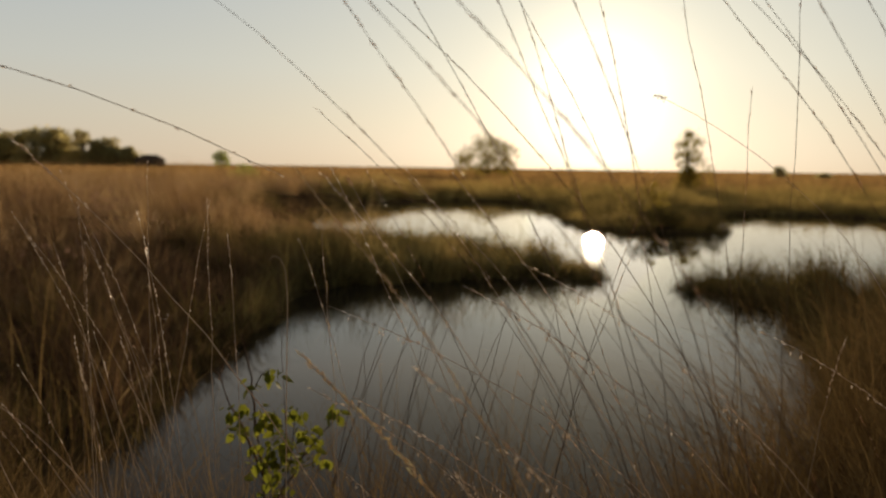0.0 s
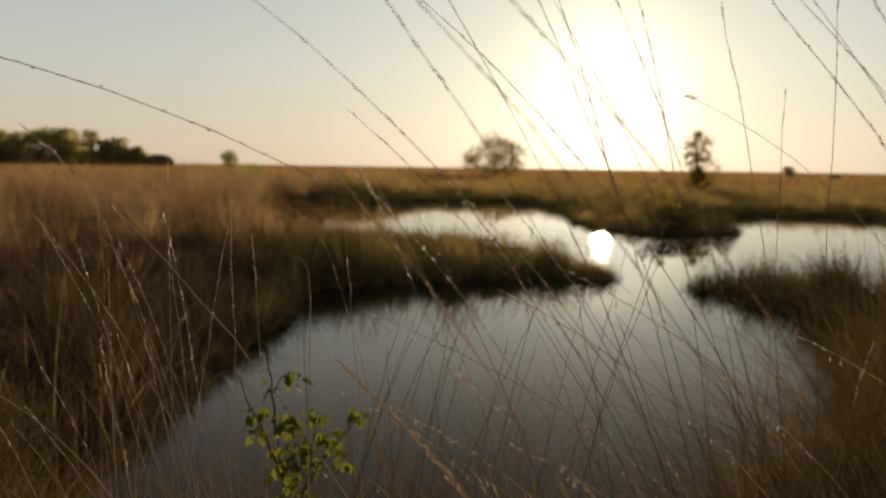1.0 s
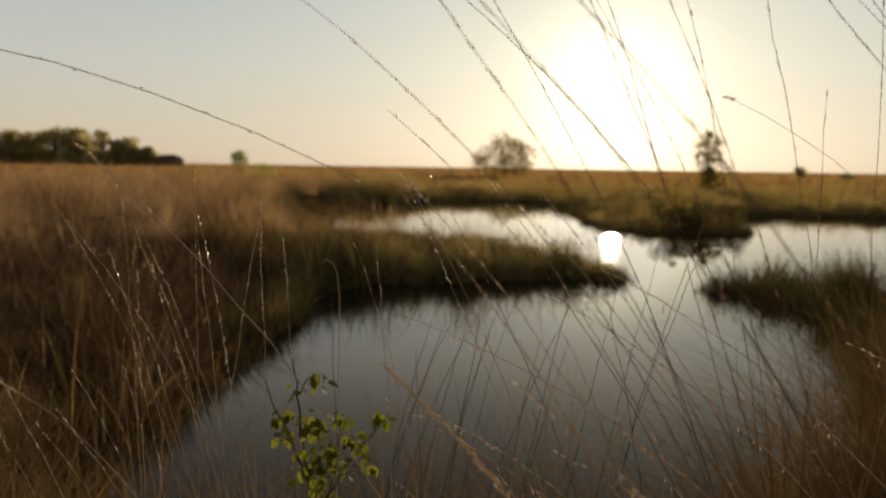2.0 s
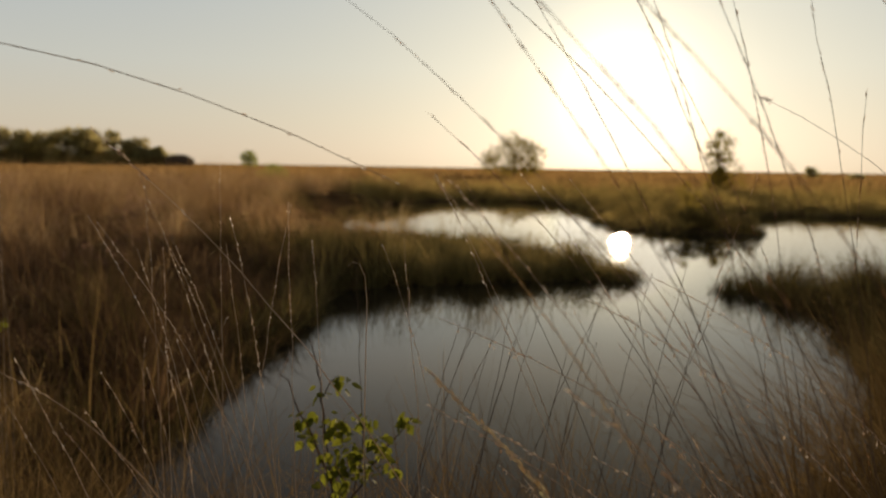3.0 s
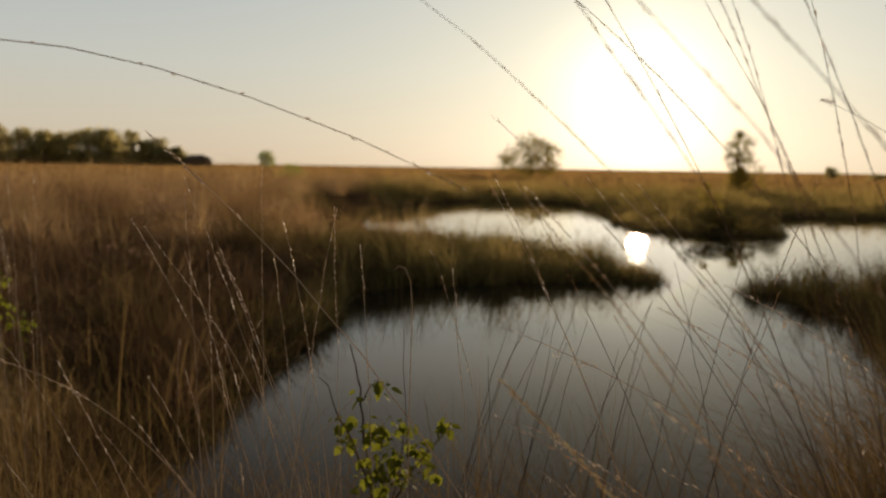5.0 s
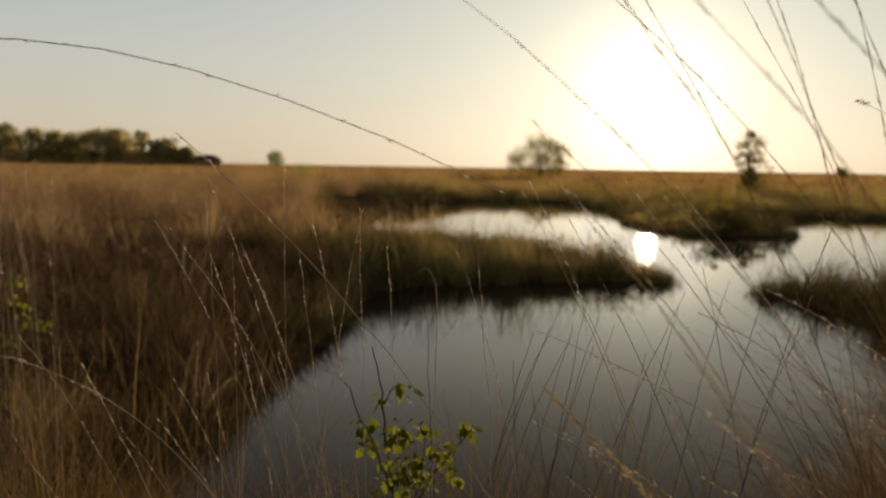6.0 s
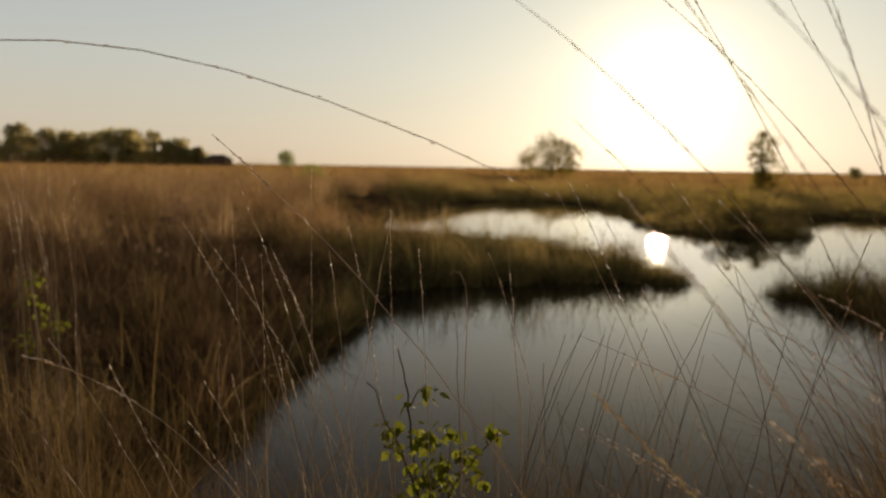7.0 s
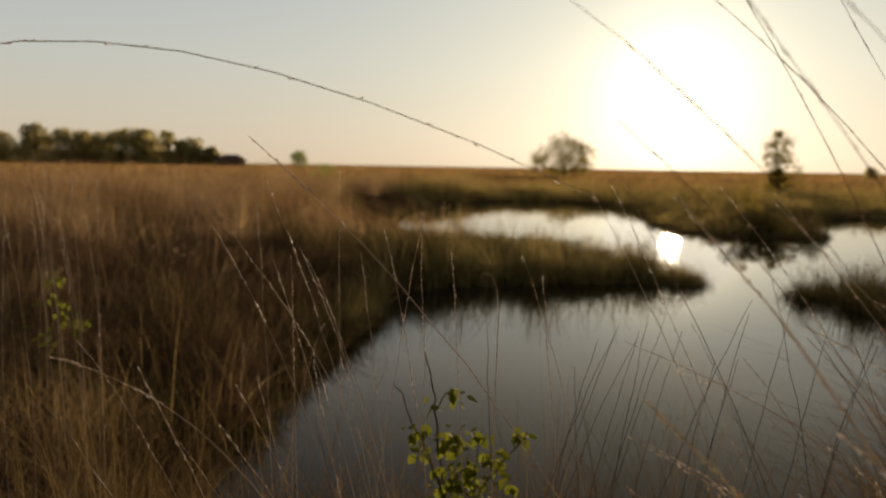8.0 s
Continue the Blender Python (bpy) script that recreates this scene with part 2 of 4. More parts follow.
def make_ground():
    fine = np.radians(np.linspace(-42, 42, 421))
    rest = np.radians(np.linspace(42, 318, 121)[1:-1])
    az = np.concatenate((fine, rest))
    rad = np.concatenate(([0.001], 0.35 * 1.031 ** np.arange(0, 308)))
    A, R = np.meshgrid(az, rad)
    x, y = R * np.sin(A), R * np.cos(A)
    z = land(x, y)
    n, m = len(az), len(rad)
    i, j = np.meshgrid(np.arange(n), np.arange(m - 1))
    k = (i + 1) % n
    faces = np.stack((j * n + i, j * n + k, (j + 1) * n + k, (j + 1) * n + i), -1).reshape(-1, 4)[:, ::-1]
    ob = sheet("ground", np.stack((x, y, z), -1).reshape(-1, 3), faces, M_GROUND, True)
    tagged(ob, "brown peaty heath ground around a bog pond", "ground", kind="structure")


def make_water():
    xs, ys = np.linspace(-8, 22, 31), np.linspace(1, 35, 35)
    X, Y = np.meshgrid(xs, ys)
    n = len(xs)
    i, j = np.meshgrid(np.arange(n - 1), np.arange(len(ys) - 1))
    faces = np.stack((j * n + i, j * n + i + 1, (j + 1) * n + i + 1, (j + 1) * n + i), -1).reshape(-1, 4)
    ob = sheet("water", np.stack((X, Y, X * 0), -1).reshape(-1, 3), faces, M_WATER, True)
    tagged(ob, "still dark bog pond mirroring the evening sky", "water", kind="structure")


make_ground()
make_water()


# ---- grass ----
rng = np.random.default_rng(7)


def scatter(n, x0, x1, y0, y1, keep):
    """Random places on land."""
    x, y = rng.uniform(x0, x1, n), rng.uniform(y0, y1, n)
    ok = keep(x, y)
    return x[ok], y[ok], np.vstack((np.zeros((2, ok.sum())), np.ones((1, ok.sum()))))


def tussocks(n, per, x0, x1, y0, y1, keep, spread, uneven=0.22):
    """Blades gathered in tussocks, each blade with the way it leans out from the middle of its own."""
    cx, cy = rng.uniform(x0, x1, n), rng.uniform(y0, y1, n)
    ok = keep(cx, cy)
    cx, cy = cx[ok], cy[ok]
    count = rng.integers(per // 2, per * 3 // 2, len(cx))
    size = np.repeat(spread * rng.uniform(0.6, 1.5, len(cx)), count)
    out = rng.normal(0, 0.5, (2, len(size)))
    swing = np.repeat(rng.normal(0, 0.30, (2, len(cx))), count, axis=1)
    tall = np.repeat(np.exp(rng.normal(0, uneven, len(cx))), count)
    return np.repeat(cx, count) + out[0] * size, np.repeat(cy, count) + out[1] * size, np.vstack((out * 0.55 + swing, tall))


def grass(name, label, spots, height, width, mat, lean=0.3, segs=3, drift=(-0.10, 0.0), sunk=0.02, wet=0.12, tallest=1.55):
    """Many bent blades, each a tapering strip of its own, joined as one stretch of growth. height: metres or a function of x, y."""
    x, y, out = spots
    keep = shore(x, y) > -wet
    x, y, out = x[keep], y[keep], out[:, keep]
    n = len(x)
    h = (height(x, y) if callable(height) else height) * np.exp(rng.normal(0, 0.26, n)) * (1.08 - 0.3 * np.minimum(1, np.hypot(out[0], out[1])))
    h = np.minimum(h * out[2], tallest * np.median(h))
    w = width * rng.uniform(0.6, 1.4, n)
    az, turn = rng.uniform(0, 2 * np.pi, n), rng.uniform(0, np.pi, n)
    bend = np.abs(rng.normal(0, lean, n))
    bx, by = np.cos(az) * bend + drift[0] + out[0], np.sin(az) * bend + drift[1] + out[1]
    bend = np.minimum(1.1, np.hypot(bx, by))
    z = np.maximum(land(x, y), -0.08) - sunk
    rows = []
    for s in np.linspace(0, 1, segs + 1):
        c = np.stack((x + bx * h * (0.25 * s + 0.75 * s * s), y + by * h * (0.25 * s + 0.75 * s * s),
                      z + h * s * (1 - 0.42 * bend * s)), -1)
        half = (w * (1 - s) ** 0.7 * 0.5 + w * 0.06)[:, None]
        side = np.stack((np.cos(turn), np.sin(turn), 0 * turn), -1) * half
        rows += [c - side, c + side]
    verts = np.stack(rows, 1).reshape(-1, 3)
    per = 2 * (segs + 1)
    f = np.concatenate([np.stack([np.arange(n) * per + 2 * k + o for o in (0, 1, 3, 2)], -1) for k in range(segs)])
    return tagged(sheet(name, verts, f, mat), label, "grass", kind="stuff")


def view_side(x, y):
    return np.abs(x) < 0.75 * y + 1.0


def moor(x, y):
    return (shore(x, y) > 1.25) & (x < -1.2) & view_side(x, y)


def moor_patch(x, y):
    """Moor grass, thinning to heather in patches and towards the near bank."""
    return moor(x, y) & (wave(x, y, 0.55, 1.1) + rng.normal(0, 0.35, x.shape) < 0.15 + 1.3 * smooth_step(6, 13, y))


def plume_patch(x, y):
    """Patches of tall flowering moor grass with lower growth between."""
    return moor(x, y) & (wave(x, y, 0.8, 2.3) + rng.normal(0, 0.25, x.shape) > -0.05)


def near_heather(x, y):
    return (shore(x, y) > 0.12) & (x < -1.2) & view_side(x, y)


def bank_strip(x, y):
    d = shore(x, y)
    return (d > 0.0) & (d < 1.8) & (x < -1.2) & (y > 2.6) & (x > -0.55 * y - 0.3) & ((y < 11) | (x < -4.2)) & (y < 18) & view_side(x, y)


def near_left(x, y):
    return (shore(x, y) > 0.0) & (x < -0.55 * y - 0.05) & view_side(x, y)


def on_peninsula(x, y):
    return (shore(x, y) > -0.03) & (x > -2.6) & (x < 1.7) & (y > 8.9) & (y < 19)


def on_isle(x, y):
    return (shore(x, y) > -0.03) & (signed(ISLE, x, y) < 0.4)


def far_land(x, y):
    return (shore(x, y) > 0.03) & (y > 12) & (x > -2 - 0.1 * y) & (np.abs(x) < 0.75 * y) & (signed(ISLE, x, y) > 0.4)


def low_at_shore(x, y):
    """Growth is short where it meets the water."""
    return 0.35 + 0.65 * smooth_step(0.1, 1.6, shore(x, y))


def near_bank(x, y):
    return (shore(x, y) > -0.15) & (np.hypot(x + 0.13, y) > 1.0)


def fringe(x, y):
    return (np.abs(shore(x, y)) < 0.10) & view_side(x, y)

grass("moor_grass", "dry golden-brown moor grass in tussocks", tussocks(1900, 110, -30, -1.2, 4.4, 36, moor_patch, 0.26, 0.30), lambda x, y: 0.17 + 0.35 * smooth_step(4.6, 8.6, y), 0.0042, M_MOOR_GLARE, 0.32, 4, tallest=2.2)
grass("moor_grass", "loose dry golden moor grass between tussocks", scatter(30000, -26, -1.2, 5, 32, moor_patch), 0.45, 0.0045, M_MOOR_GLARE, 0.5, 3)
grass("moor_plumes", "tall feathery orange-brown flowering moor grass", tussocks(800, 64, -22, -1.9, 6.2, 26, plume_patch, 0.16, 0.28),
      lambda x, y: 0.40 + 0.36 * smooth_step(6, 11, y), 0.0034, M_PLUME, 0.20, 5, tallest=1.7)
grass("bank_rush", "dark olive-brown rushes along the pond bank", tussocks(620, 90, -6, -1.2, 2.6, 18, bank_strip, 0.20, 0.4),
      lambda x, y: 0.18 + 0.30 * smooth_step(4, 8, y), 0.005, M_BANK_SHADED, 0.35, 4)
grass("bank_grass", "bent golden dry grass low on the bank", tussocks(120, 44, -5.2, -1.0, 1.7, 5.0, near_left, 0.11),
      lambda x, y: 0.24 + 0.10 * smooth_step(-1.6, -3.0, x), 0.0034, M_DRY, 0.5, 5)
grass("bank_grass", "sparse bent dry stems over the dark bank", scatter(420, -3.4, -1.5, 2.6, 5.2, bank_strip), 0.55, 0.0042, M_DRY, 0.55, 6)
grass("tall_grass", "tall upright orange-brown dry grass on the bank", tussocks(26, 40, -3.4, -1.9, 2.2, 3.3, near_left, 0.10, 0.15), lambda x, y: 0.40 + 0.40 * smooth_step(2.9, 2.4, y), 0.0030, M_DRY, 0.14, 5)
grass("bank_grass", "sheaf of pale leaning dry stems on the near bank", tussocks(9, 10, -1.3, -0.75, 1.45, 1.8, near_bank, 0.07, 0.15), 0.76, 0.0026, M_SHEAF, 0.10, 6, drift=(-0.42, 0.0))
grass("rush_grass", "dark green-brown rushes on a low tongue of land", tussocks(560, 90, -2.6, 1.7, 8.9, 19, on_peninsula, 0.13, 0.34),
      lambda x, y: (0.15 + 0.22 * smooth_step(1.6, -1.2, x)) * (1 - 0.5 * smooth_step(9.8, 11.5, y)), 0.006, M_RUSH, 0.24, 3, tallest=2.0)
grass("rush_grass", "dark green-brown rushes on a small islet", tussocks(620, 80, 1.9, 9.0, 3.3, 11.2, on_isle, 0.18, 0.3),
      lambda x, y: 0.22 + 0.20 * smooth_step(2.4, 3.6, x), 0.006, M_ISLET, 0.22, 3)
grass("shore_rush", "low thin rushes at the water's edge", tussocks(1300, 34, -2.6, 1.5, 5.4, 10.2, lambda x, y: (shore(x, y) > -0.04) & (shore(x, y) < 0.3), 0.06, 0.35),
      lambda x, y: (0.12 + 0.17 * smooth_step(1.1, -0.5, x)) * (0.45 + 0.55 * smooth_step(5.6, 8.4, y)), 0.005, M_RUSH, 0.2, 4, tallest=2.2)
grass("shore_rush", "single tall tufts of rush standing at the water's edge", tussocks(2300, 13, -2.6, 1.5, 5.8, 9.8, lambda x, y: np.abs(shore(x, y)) < 0.07, 0.025, 0.35),
      lambda x, y: (0.24 + 0.40 * smooth_step(1.2, -0.2, x)) * (0.28 + 0.72 * smooth_step(7.2, 8.6, y)), 0.0075, M_RUSH, 0.10, 4, tallest=2.4)
grass("shore_rush", "uneven tufts of thin rushes round the islet", tussocks(560, 26, 1.9, 5.4, 3.4, 10.6, lambda x, y: (np.abs(shore(x, y)) < 0.14) & (signed(ISLE, x, y) < 0.4), 0.06, 0.4), 0.22, 0.005, M_ISLET, 0.3, 4, tallest=2.4)
grass("heather", "dark low heather between the moor grass", tussocks(260, 110, -24, -1.6, 4.5, 30, moor, 0.42), 0.36, 0.010, M_HEATHER, 0.5, 3)
grass("heather", "dark red-brown heather low on the bank", tussocks(330, 110, -6.5, -1.3, 2.2, 9, near_heather, 0.26), lambda x, y: 0.20 + 0.16 * smooth_step(3, 7, y), 0.007, M_HEATHER, 0.45, 3)
grass("heath_grass", "far brown heath reaching to the horizon", scatter(60000, -700, 600, 250, 900, lambda x, y: np.abs(x) < 0.75 * y), 0.6, 0.4, M_HEATH, 0.4, 2)
grass("bank_rush", "dark olive rushes along the far shore", tussocks(900, 60, -16, 4, 27, 46, lambda x, y: (shore(x, y) > 0) & (shore(x, y) < 9), 0.4, 0.35), 0.42, 0.016, M_SHORE, 0.3, 2)
grass("shore_fringe", "short dark sedge fringing the water's edge", scatter(400000, -5, 10, 3.4, 24, fringe), 0.15, 0.006, M_BANK_SHADED, 0.4, 2)
grass("heath_grass", "dark brown heath and grass beyond the pond", tussocks(2200, 60, -24, 26, 34, 62, far_land, 0.4), 0.42, 0.018, M_HEATH, 0.35, 2)
grass("heath_grass", "dark olive heath and sedge along the far pool", tussocks(2000, 60, -14, 24, 15.5, 40, far_land, 0.36, 0.35), lambda x, y: (0.24 + 0.20 * smooth_step(18, 26, y)) * low_at_shore(x, y), 0.014, M_SHORE, 0.35, 2, tallest=2.2)
grass("heath_grass", "dark olive-brown heath on the headland by the pond", tussocks(900, 80, 1.5, 16, 15.8, 32, far_land, 0.24, 0.4), lambda x, y: 0.34 * low_at_shore(x, y), 0.010, M_SHORE, 0.3, 3)
grass("heath_grass", "far brown heath reaching to the horizon", scatter(120000, -190, 170, 50, 260, lambda x, y: np.abs(x) < 0.75 * y), 0.5, 0.08, M_HEATH, 0.4, 2)
grass("bank_grass", "thin dry grass on the near bank", tussocks(240, 46, -1.5, 2.6, 1.05, 2.3, near_bank, 0.09),
      lambda x, y: 0.56 + 0.06 * smooth_step(0.2, 1.0, np.abs(x + 0.1)), 0.0024, M_NEAR, 0.4, 5)
grass("bank_grass", "dense brown dry grass at the water's edge", tussocks(300, 90, 0.5, 3.2, 1.3, 3.4, near_bank, 0.11),
      lambda x, y: 0.37 + 0.36 * smooth_step(0.75, 1.3, x) + 0.24 * smooth_step(1.2, 1.8, x), 0.0036, M_NEAR, 0.4, 5)

grass("moor_grass", "dry brown moor grass around the viewpoint", tussocks(1100, 70, -12, 12, -12, 4, lambda x, y: (shore(x, y) > 0.15) & (np.hypot(x + 0.13, y) > 1.3) & (np.abs(x) > 0.75 * y + 1.2), 0.24), 0.36, 0.006, M_DRY, 0.45, 3)


def reed_tuft(x, y, count, height, spread, label):
    """A single taller tuft of rushes."""
    out = rng.normal(0, 0.5, (2, count))
    ob = grass("reed_tuft", label, (x + out[0] * spread, y + out[1] * spread, np.vstack((out * 0.35, np.ones((1, count))))), height, 0.007, M_RUSH, 0.12, 4, wet=2.0)
    del ob["kind"]
    ob["category"] = "reed tuft"
    return tagged(ob, group="reed tufts by the water")


for x, y, n, h in ((-0.76, 10.64, 60, 0.55), (-0.25, 10.2, 30, 0.42), (0.35, 10.1, 24, 0.36), (-1.3, 10.9, 60, 0.55), (0.9, 9.9, 30, 0.30)):
    reed_tuft(x, y, n, h, 0.13, "taller tuft of dark rushes on the tongue of land")
reed_tuft(-2.4, 19.1, 40, 0.42, 0.16, "small dark tuft of reeds at the far pool")
reed_tuft(-3.3, 18.2, 40, 0.40, 0.2, "small dark tuft of reeds at the far pool")

pale = reed_tuft(5.15, 17.6, 60, 0.34, 0.3, "pale dry grass tuft on the headland")
pale.data.materials[0] = M_SHEAF
for k in range(16):
    x = rng.uniform(-2.2, 1.2)
    reed_tuft(x, 10.6 - 0.55 * x + rng.uniform(-0.5, 0.2), int(rng.uniform(20, 45)), rng.uniform(0.28, 0.42) + (0.12 if x < 0 else 0), 0.11, "taller tuft of dark rushes on the tongue of land")


# ---- tubes, leaves and other small builders ----
def tube(bm, pts, radii, sides=5):
    """A tapering tube along pts."""
    rings, pts = [], [Vector(p) for p in pts]
    for i, p in enumerate(pts):
        d = (pts[min(i + 1, len(pts) - 1)] - pts[max(i - 1, 0)]).normalized()
        u = d.cross(Vector((0.31, 0.87, 0.38))).normalized()
        v = d.cross(u)
        rings.append([bm.verts.new(p + (u * math.cos(a) + v * math.sin(a)) * radii[i])
                      for a in (2 * math.pi * k / sides for k in range(sides))])
    for a, b in zip(rings, rings[1:]):
        for k in range(sides):
            f = bm.faces.new((a[k], a[(k + 1) % sides], b[(k + 1) % sides], b[k]))
            f.smooth = True
    bm.faces.new(rings[-1])
    bm.faces.new(rings[0][::-1])


def bent(a, c, b, n):
    a, b, c = Vector(a), Vector(b), Vector(c)
    return [a * (1 - u) ** 2 + c * (2 * u * (1 - u)) + b * u * u for u in (i / n for i in range(n + 1))]


def spikelet(bm, p, along, length, thick, sides=4):
    """A small pointed husk."""
    u = along.cross(Vector((0.2, 0.5, 0.84))).normalized()
    v = along.cross(u)
    lo, hi, mid = bm.verts.new(p), bm.verts.new(p + along * length), p + along * length * 0.4
    ring = [bm.verts.new(mid + (u * math.cos(a) + v * math.sin(a)) * thick) for a in (2 * math.pi * k / sides for k in range(sides))]
    for k in range(sides):
        bm.faces.new((lo, ring[(k + 1) % sides], ring[k]))
        bm.faces.new((hi, ring[k], ring[(k + 1) % sides]))


STALK_LABELS = {"t": "thin dry grass stalk with a narrow seed head on the bank",
                "s": "dry grass stalk with sparse glinting spikelets on the bank",
                "d": "dry grass stalk with a dense golden seed head on the bank",
                "f": "dry stalk ending in a small tufted flower head",
                "p": "bare thin grass stem standing at the water"}
dice = random.Random(11)


def stalk(base, control, tip, head, kind, w=1.0):
    """One flowering grass stalk: a bent stem and, along its last stretch, the seed head."""
    foot = Vector((base[0], base[1], float(land(np.array([base[0]]), np.array([base[1]]))[0]) - 0.01))
    thing = new("grass_stalk")
    thing.location = foot
    tagged(thing, STALK_LABELS[kind], "grass stalk", "flowering grass stalks")
    n = 22
    line = [p - foot for p in bent(foot, control, tip, n)]
    wob = [Vector((dice.gauss(0, 0.0012), dice.gauss(0, 0.0012), 0)) * min(1, i / 4) for i in range(n + 1)]
    line = [p + q for p, q in zip(line, wob)]
    bm = bmesh.new()
    r = {"t": 0.00080, "p": 0.00098}.get(kind, 0.00082) * w * dice.uniform(0.85, 1.2)
    tube(bm, line, [r * (1.15 - 0.75 * i / n) for i in range(n + 1)])
    part("stem", bm, M_DARK if kind in "tp" else M_STEM, thing)
    if head <= 0:
        return
    bm = bmesh.new()
    count = {"t": 95, "s": 60, "f": 45, "d": 330}[kind]
    count, gap = int(count * (0.6 + 1.2 * head)), 0.3
    out = {"t": 0.0006, "s": 0.0014, "f": 0.002, "d": 0.0024}[kind] * w
    for k in range(count):
        u = 1 - head * (k + dice.random()) / count
        if kind == "f":
            u = 1 - 0.012 * dice.random()
        if kind not in "df" and dice.random() < gap:
            gap = 0.75
            continue
        gap = 0.25
        i = min(int(u * n), n - 1)
        p = line[i].lerp(line[i + 1], u * n - i)
        d = (line[i + 1] - line[i]).normalized()
        side = Vector((dice.gauss(0, 1), dice.gauss(0, 1), dice.gauss(0, 1)))
        side = (side - d * side.dot(d)).normalized()
        taper = 1.0 if kind != "d" else (0.35 + 0.8 * math.sin(math.pi * (1 - u) / head)) * (0.75 + 0.45 * math.sin(u * 150) + 0.3 * math.sin(u * 67))
        q = p + side * out * dice.random() * taper
        spikelet(bm, q, (d + side * dice.uniform(0.03, {"d": 0.4, "f": 2.5}.get(kind, 0.22))).normalized(), dice.uniform(0.0035, 0.0065) * w * {"t": 1.7, "s": 1.2}.get(kind, 1.0), dice.uniform(0.0004, 0.0007) * w * {"s": 1.3, "t": 0.8}.get(kind, 1.0))
    if kind == "s" and base[0] > -0.1 and tip[2] < 1.2:
        # ripe husks hanging under the head on short threads
        for k in range(int(10 + 16 * head)):
            u = 1 - head * dice.uniform(0.02, 0.95)
            i = min(int(u * n), n - 1)
            p = line[i].lerp(line[i + 1], u * n - i)
            drop = p + Vector((dice.gauss(0, 0.0015), dice.gauss(0, 0.0015), -dice.uniform(0.002, 0.006)))
            tube(bm, [p, drop], [0.00015, 0.00015], 3)
            spikelet(bm, drop, Vector((dice.gauss(0, 0.3), dice.gauss(0, 0.3), -1)).normalized(), dice.uniform(0.004, 0.007), dice.uniform(0.0007, 0.0012))
    tagged(part("seed_head", bm, {"s": M_GLINT, "d": M_GOLD}.get(kind, M_SEED), thing), kind="stuff")


def leaf_mesh():
    """A small ovate leaf, folded at its rib, toothed at the edge, one unit long."""
    bm = bmesh.new()
    rib = [bm.verts.new((0, y, -0.10 * y * y)) for y in (0, 0.25, 0.5, 0.75, 1.0)]
    for s in (-1, 1):
        edge = [bm.verts.new((s * x, y, 0.12 * x - 0.10 * y * y)) for x, y in ((0.20, 0.10), (0.36, 0.30), (0.33, 0.52), (0.20, 0.76))]
        rows = [(rib[0], edge[0], rib[1]), (edge[0], edge[1], rib[1]), (rib[1], edge[1], rib[2]), (edge[1], edge[2], rib[2]),
                (rib[2], edge[2], rib[3]), (edge[2], edge[3], rib[3]), (rib[3], edge[3], rib[4])]
        for f in rows:
            bm.faces.new(f if s > 0 else f[::-1])
    me = bpy.data.meshes.new("leaf")
    bm.to_mesh(me)
    bm.free()
    me.materials.append(M_LEAF)
    return me


LEAF = leaf_mesh()


def sapling(label, foot, twigs, clusters, leaf_size, count):
    """A young shrub: each twig a bent tube, leaves in clusters along them."""
    thing = new("birch_sapling")
    foot = Vector(foot)
    thing.location = foot
    tagged(thing, label, "shrub", "green saplings on the bank")
    made = []
    for a, c, b, r in twigs:
        bm = bmesh.new()
        line = [p + Vector((dice.gauss(0, r), dice.gauss(0, r), dice.gauss(0, r))) * (0 if i in (0, 8) else 0.9) for i, p in enumerate(bent(a, c, b, 8))]
        tube(bm, [p - foot for p in line], [r * (1 - 0.6 * i / 8) for i in range(9)], 6)
        made.append((part("twig", bm, M_TWIG, thing), line))
    for cx, cy, cz, rad, n in clusters:
        for k in range(int(n * count)):
            ob = new("leaf", LEAF)
            ob.parent = min(made, key=lambda m: min((q - Vector((cx, cy, cz))).length for q in m[1]))[0]
            p = Vector((cx, cy, cz)) + Vector((dice.gauss(0, 1), dice.gauss(0, 1), dice.gauss(0, 0.9))) * rad * 0.55
            s = leaf_size * dice.uniform(0.6, 1.2)
            ob.matrix_basis = (Matrix.Translation(p - foot) @ pose(0, 0, 0, dice.uniform(-95, 10), dice.uniform(-35, 35), dice.uniform(0, 360))
                               @ Matrix.Diagonal((s, s, s, 1)))


def crown_leaves(lobes, n, size, flat=0.85, narrow=0.55, loose=0.12):
    """Many small leaf clumps in and on the lobes of a crown."""
    lobes = np.asarray(lobes, float)
    share = lobes[:, 3] ** 2
    pick = rng.choice(len(lobes), n, p=share / share.sum())
    d = rng.normal(0, 1, (n, 3))
    d /= np.linalg.norm(d, axis=1)[:, None]
    rad = lobes[pick, 3] * (0.35 + 0.65 * rng.random(n) ** 0.5) * rng.uniform(0.92 - loose, 1.0 + loose, n)
    c = lobes[pick, :3] + d * rad[:, None] * np.array((1, 1, flat))
    a = rng.normal(0, 1, (n, 3))
    a /= np.linalg.norm(a, axis=1)[:, None]
    b = np.cross(a, rng.normal(0, 1, (n, 3)))
    b /= np.linalg.norm(b, axis=1)[:, None]
    s = (size * rng.uniform(0.5, 1.4, n))[:, None]
    up = np.cross(a, b) * s * 0.25
    verts = np.stack((c - a * s, c + b * s * narrow + up, c + a * s, c - b * s * narrow + up), 1).reshape(-1, 3)
    return verts, np.arange(4 * n).reshape(-1, 4)


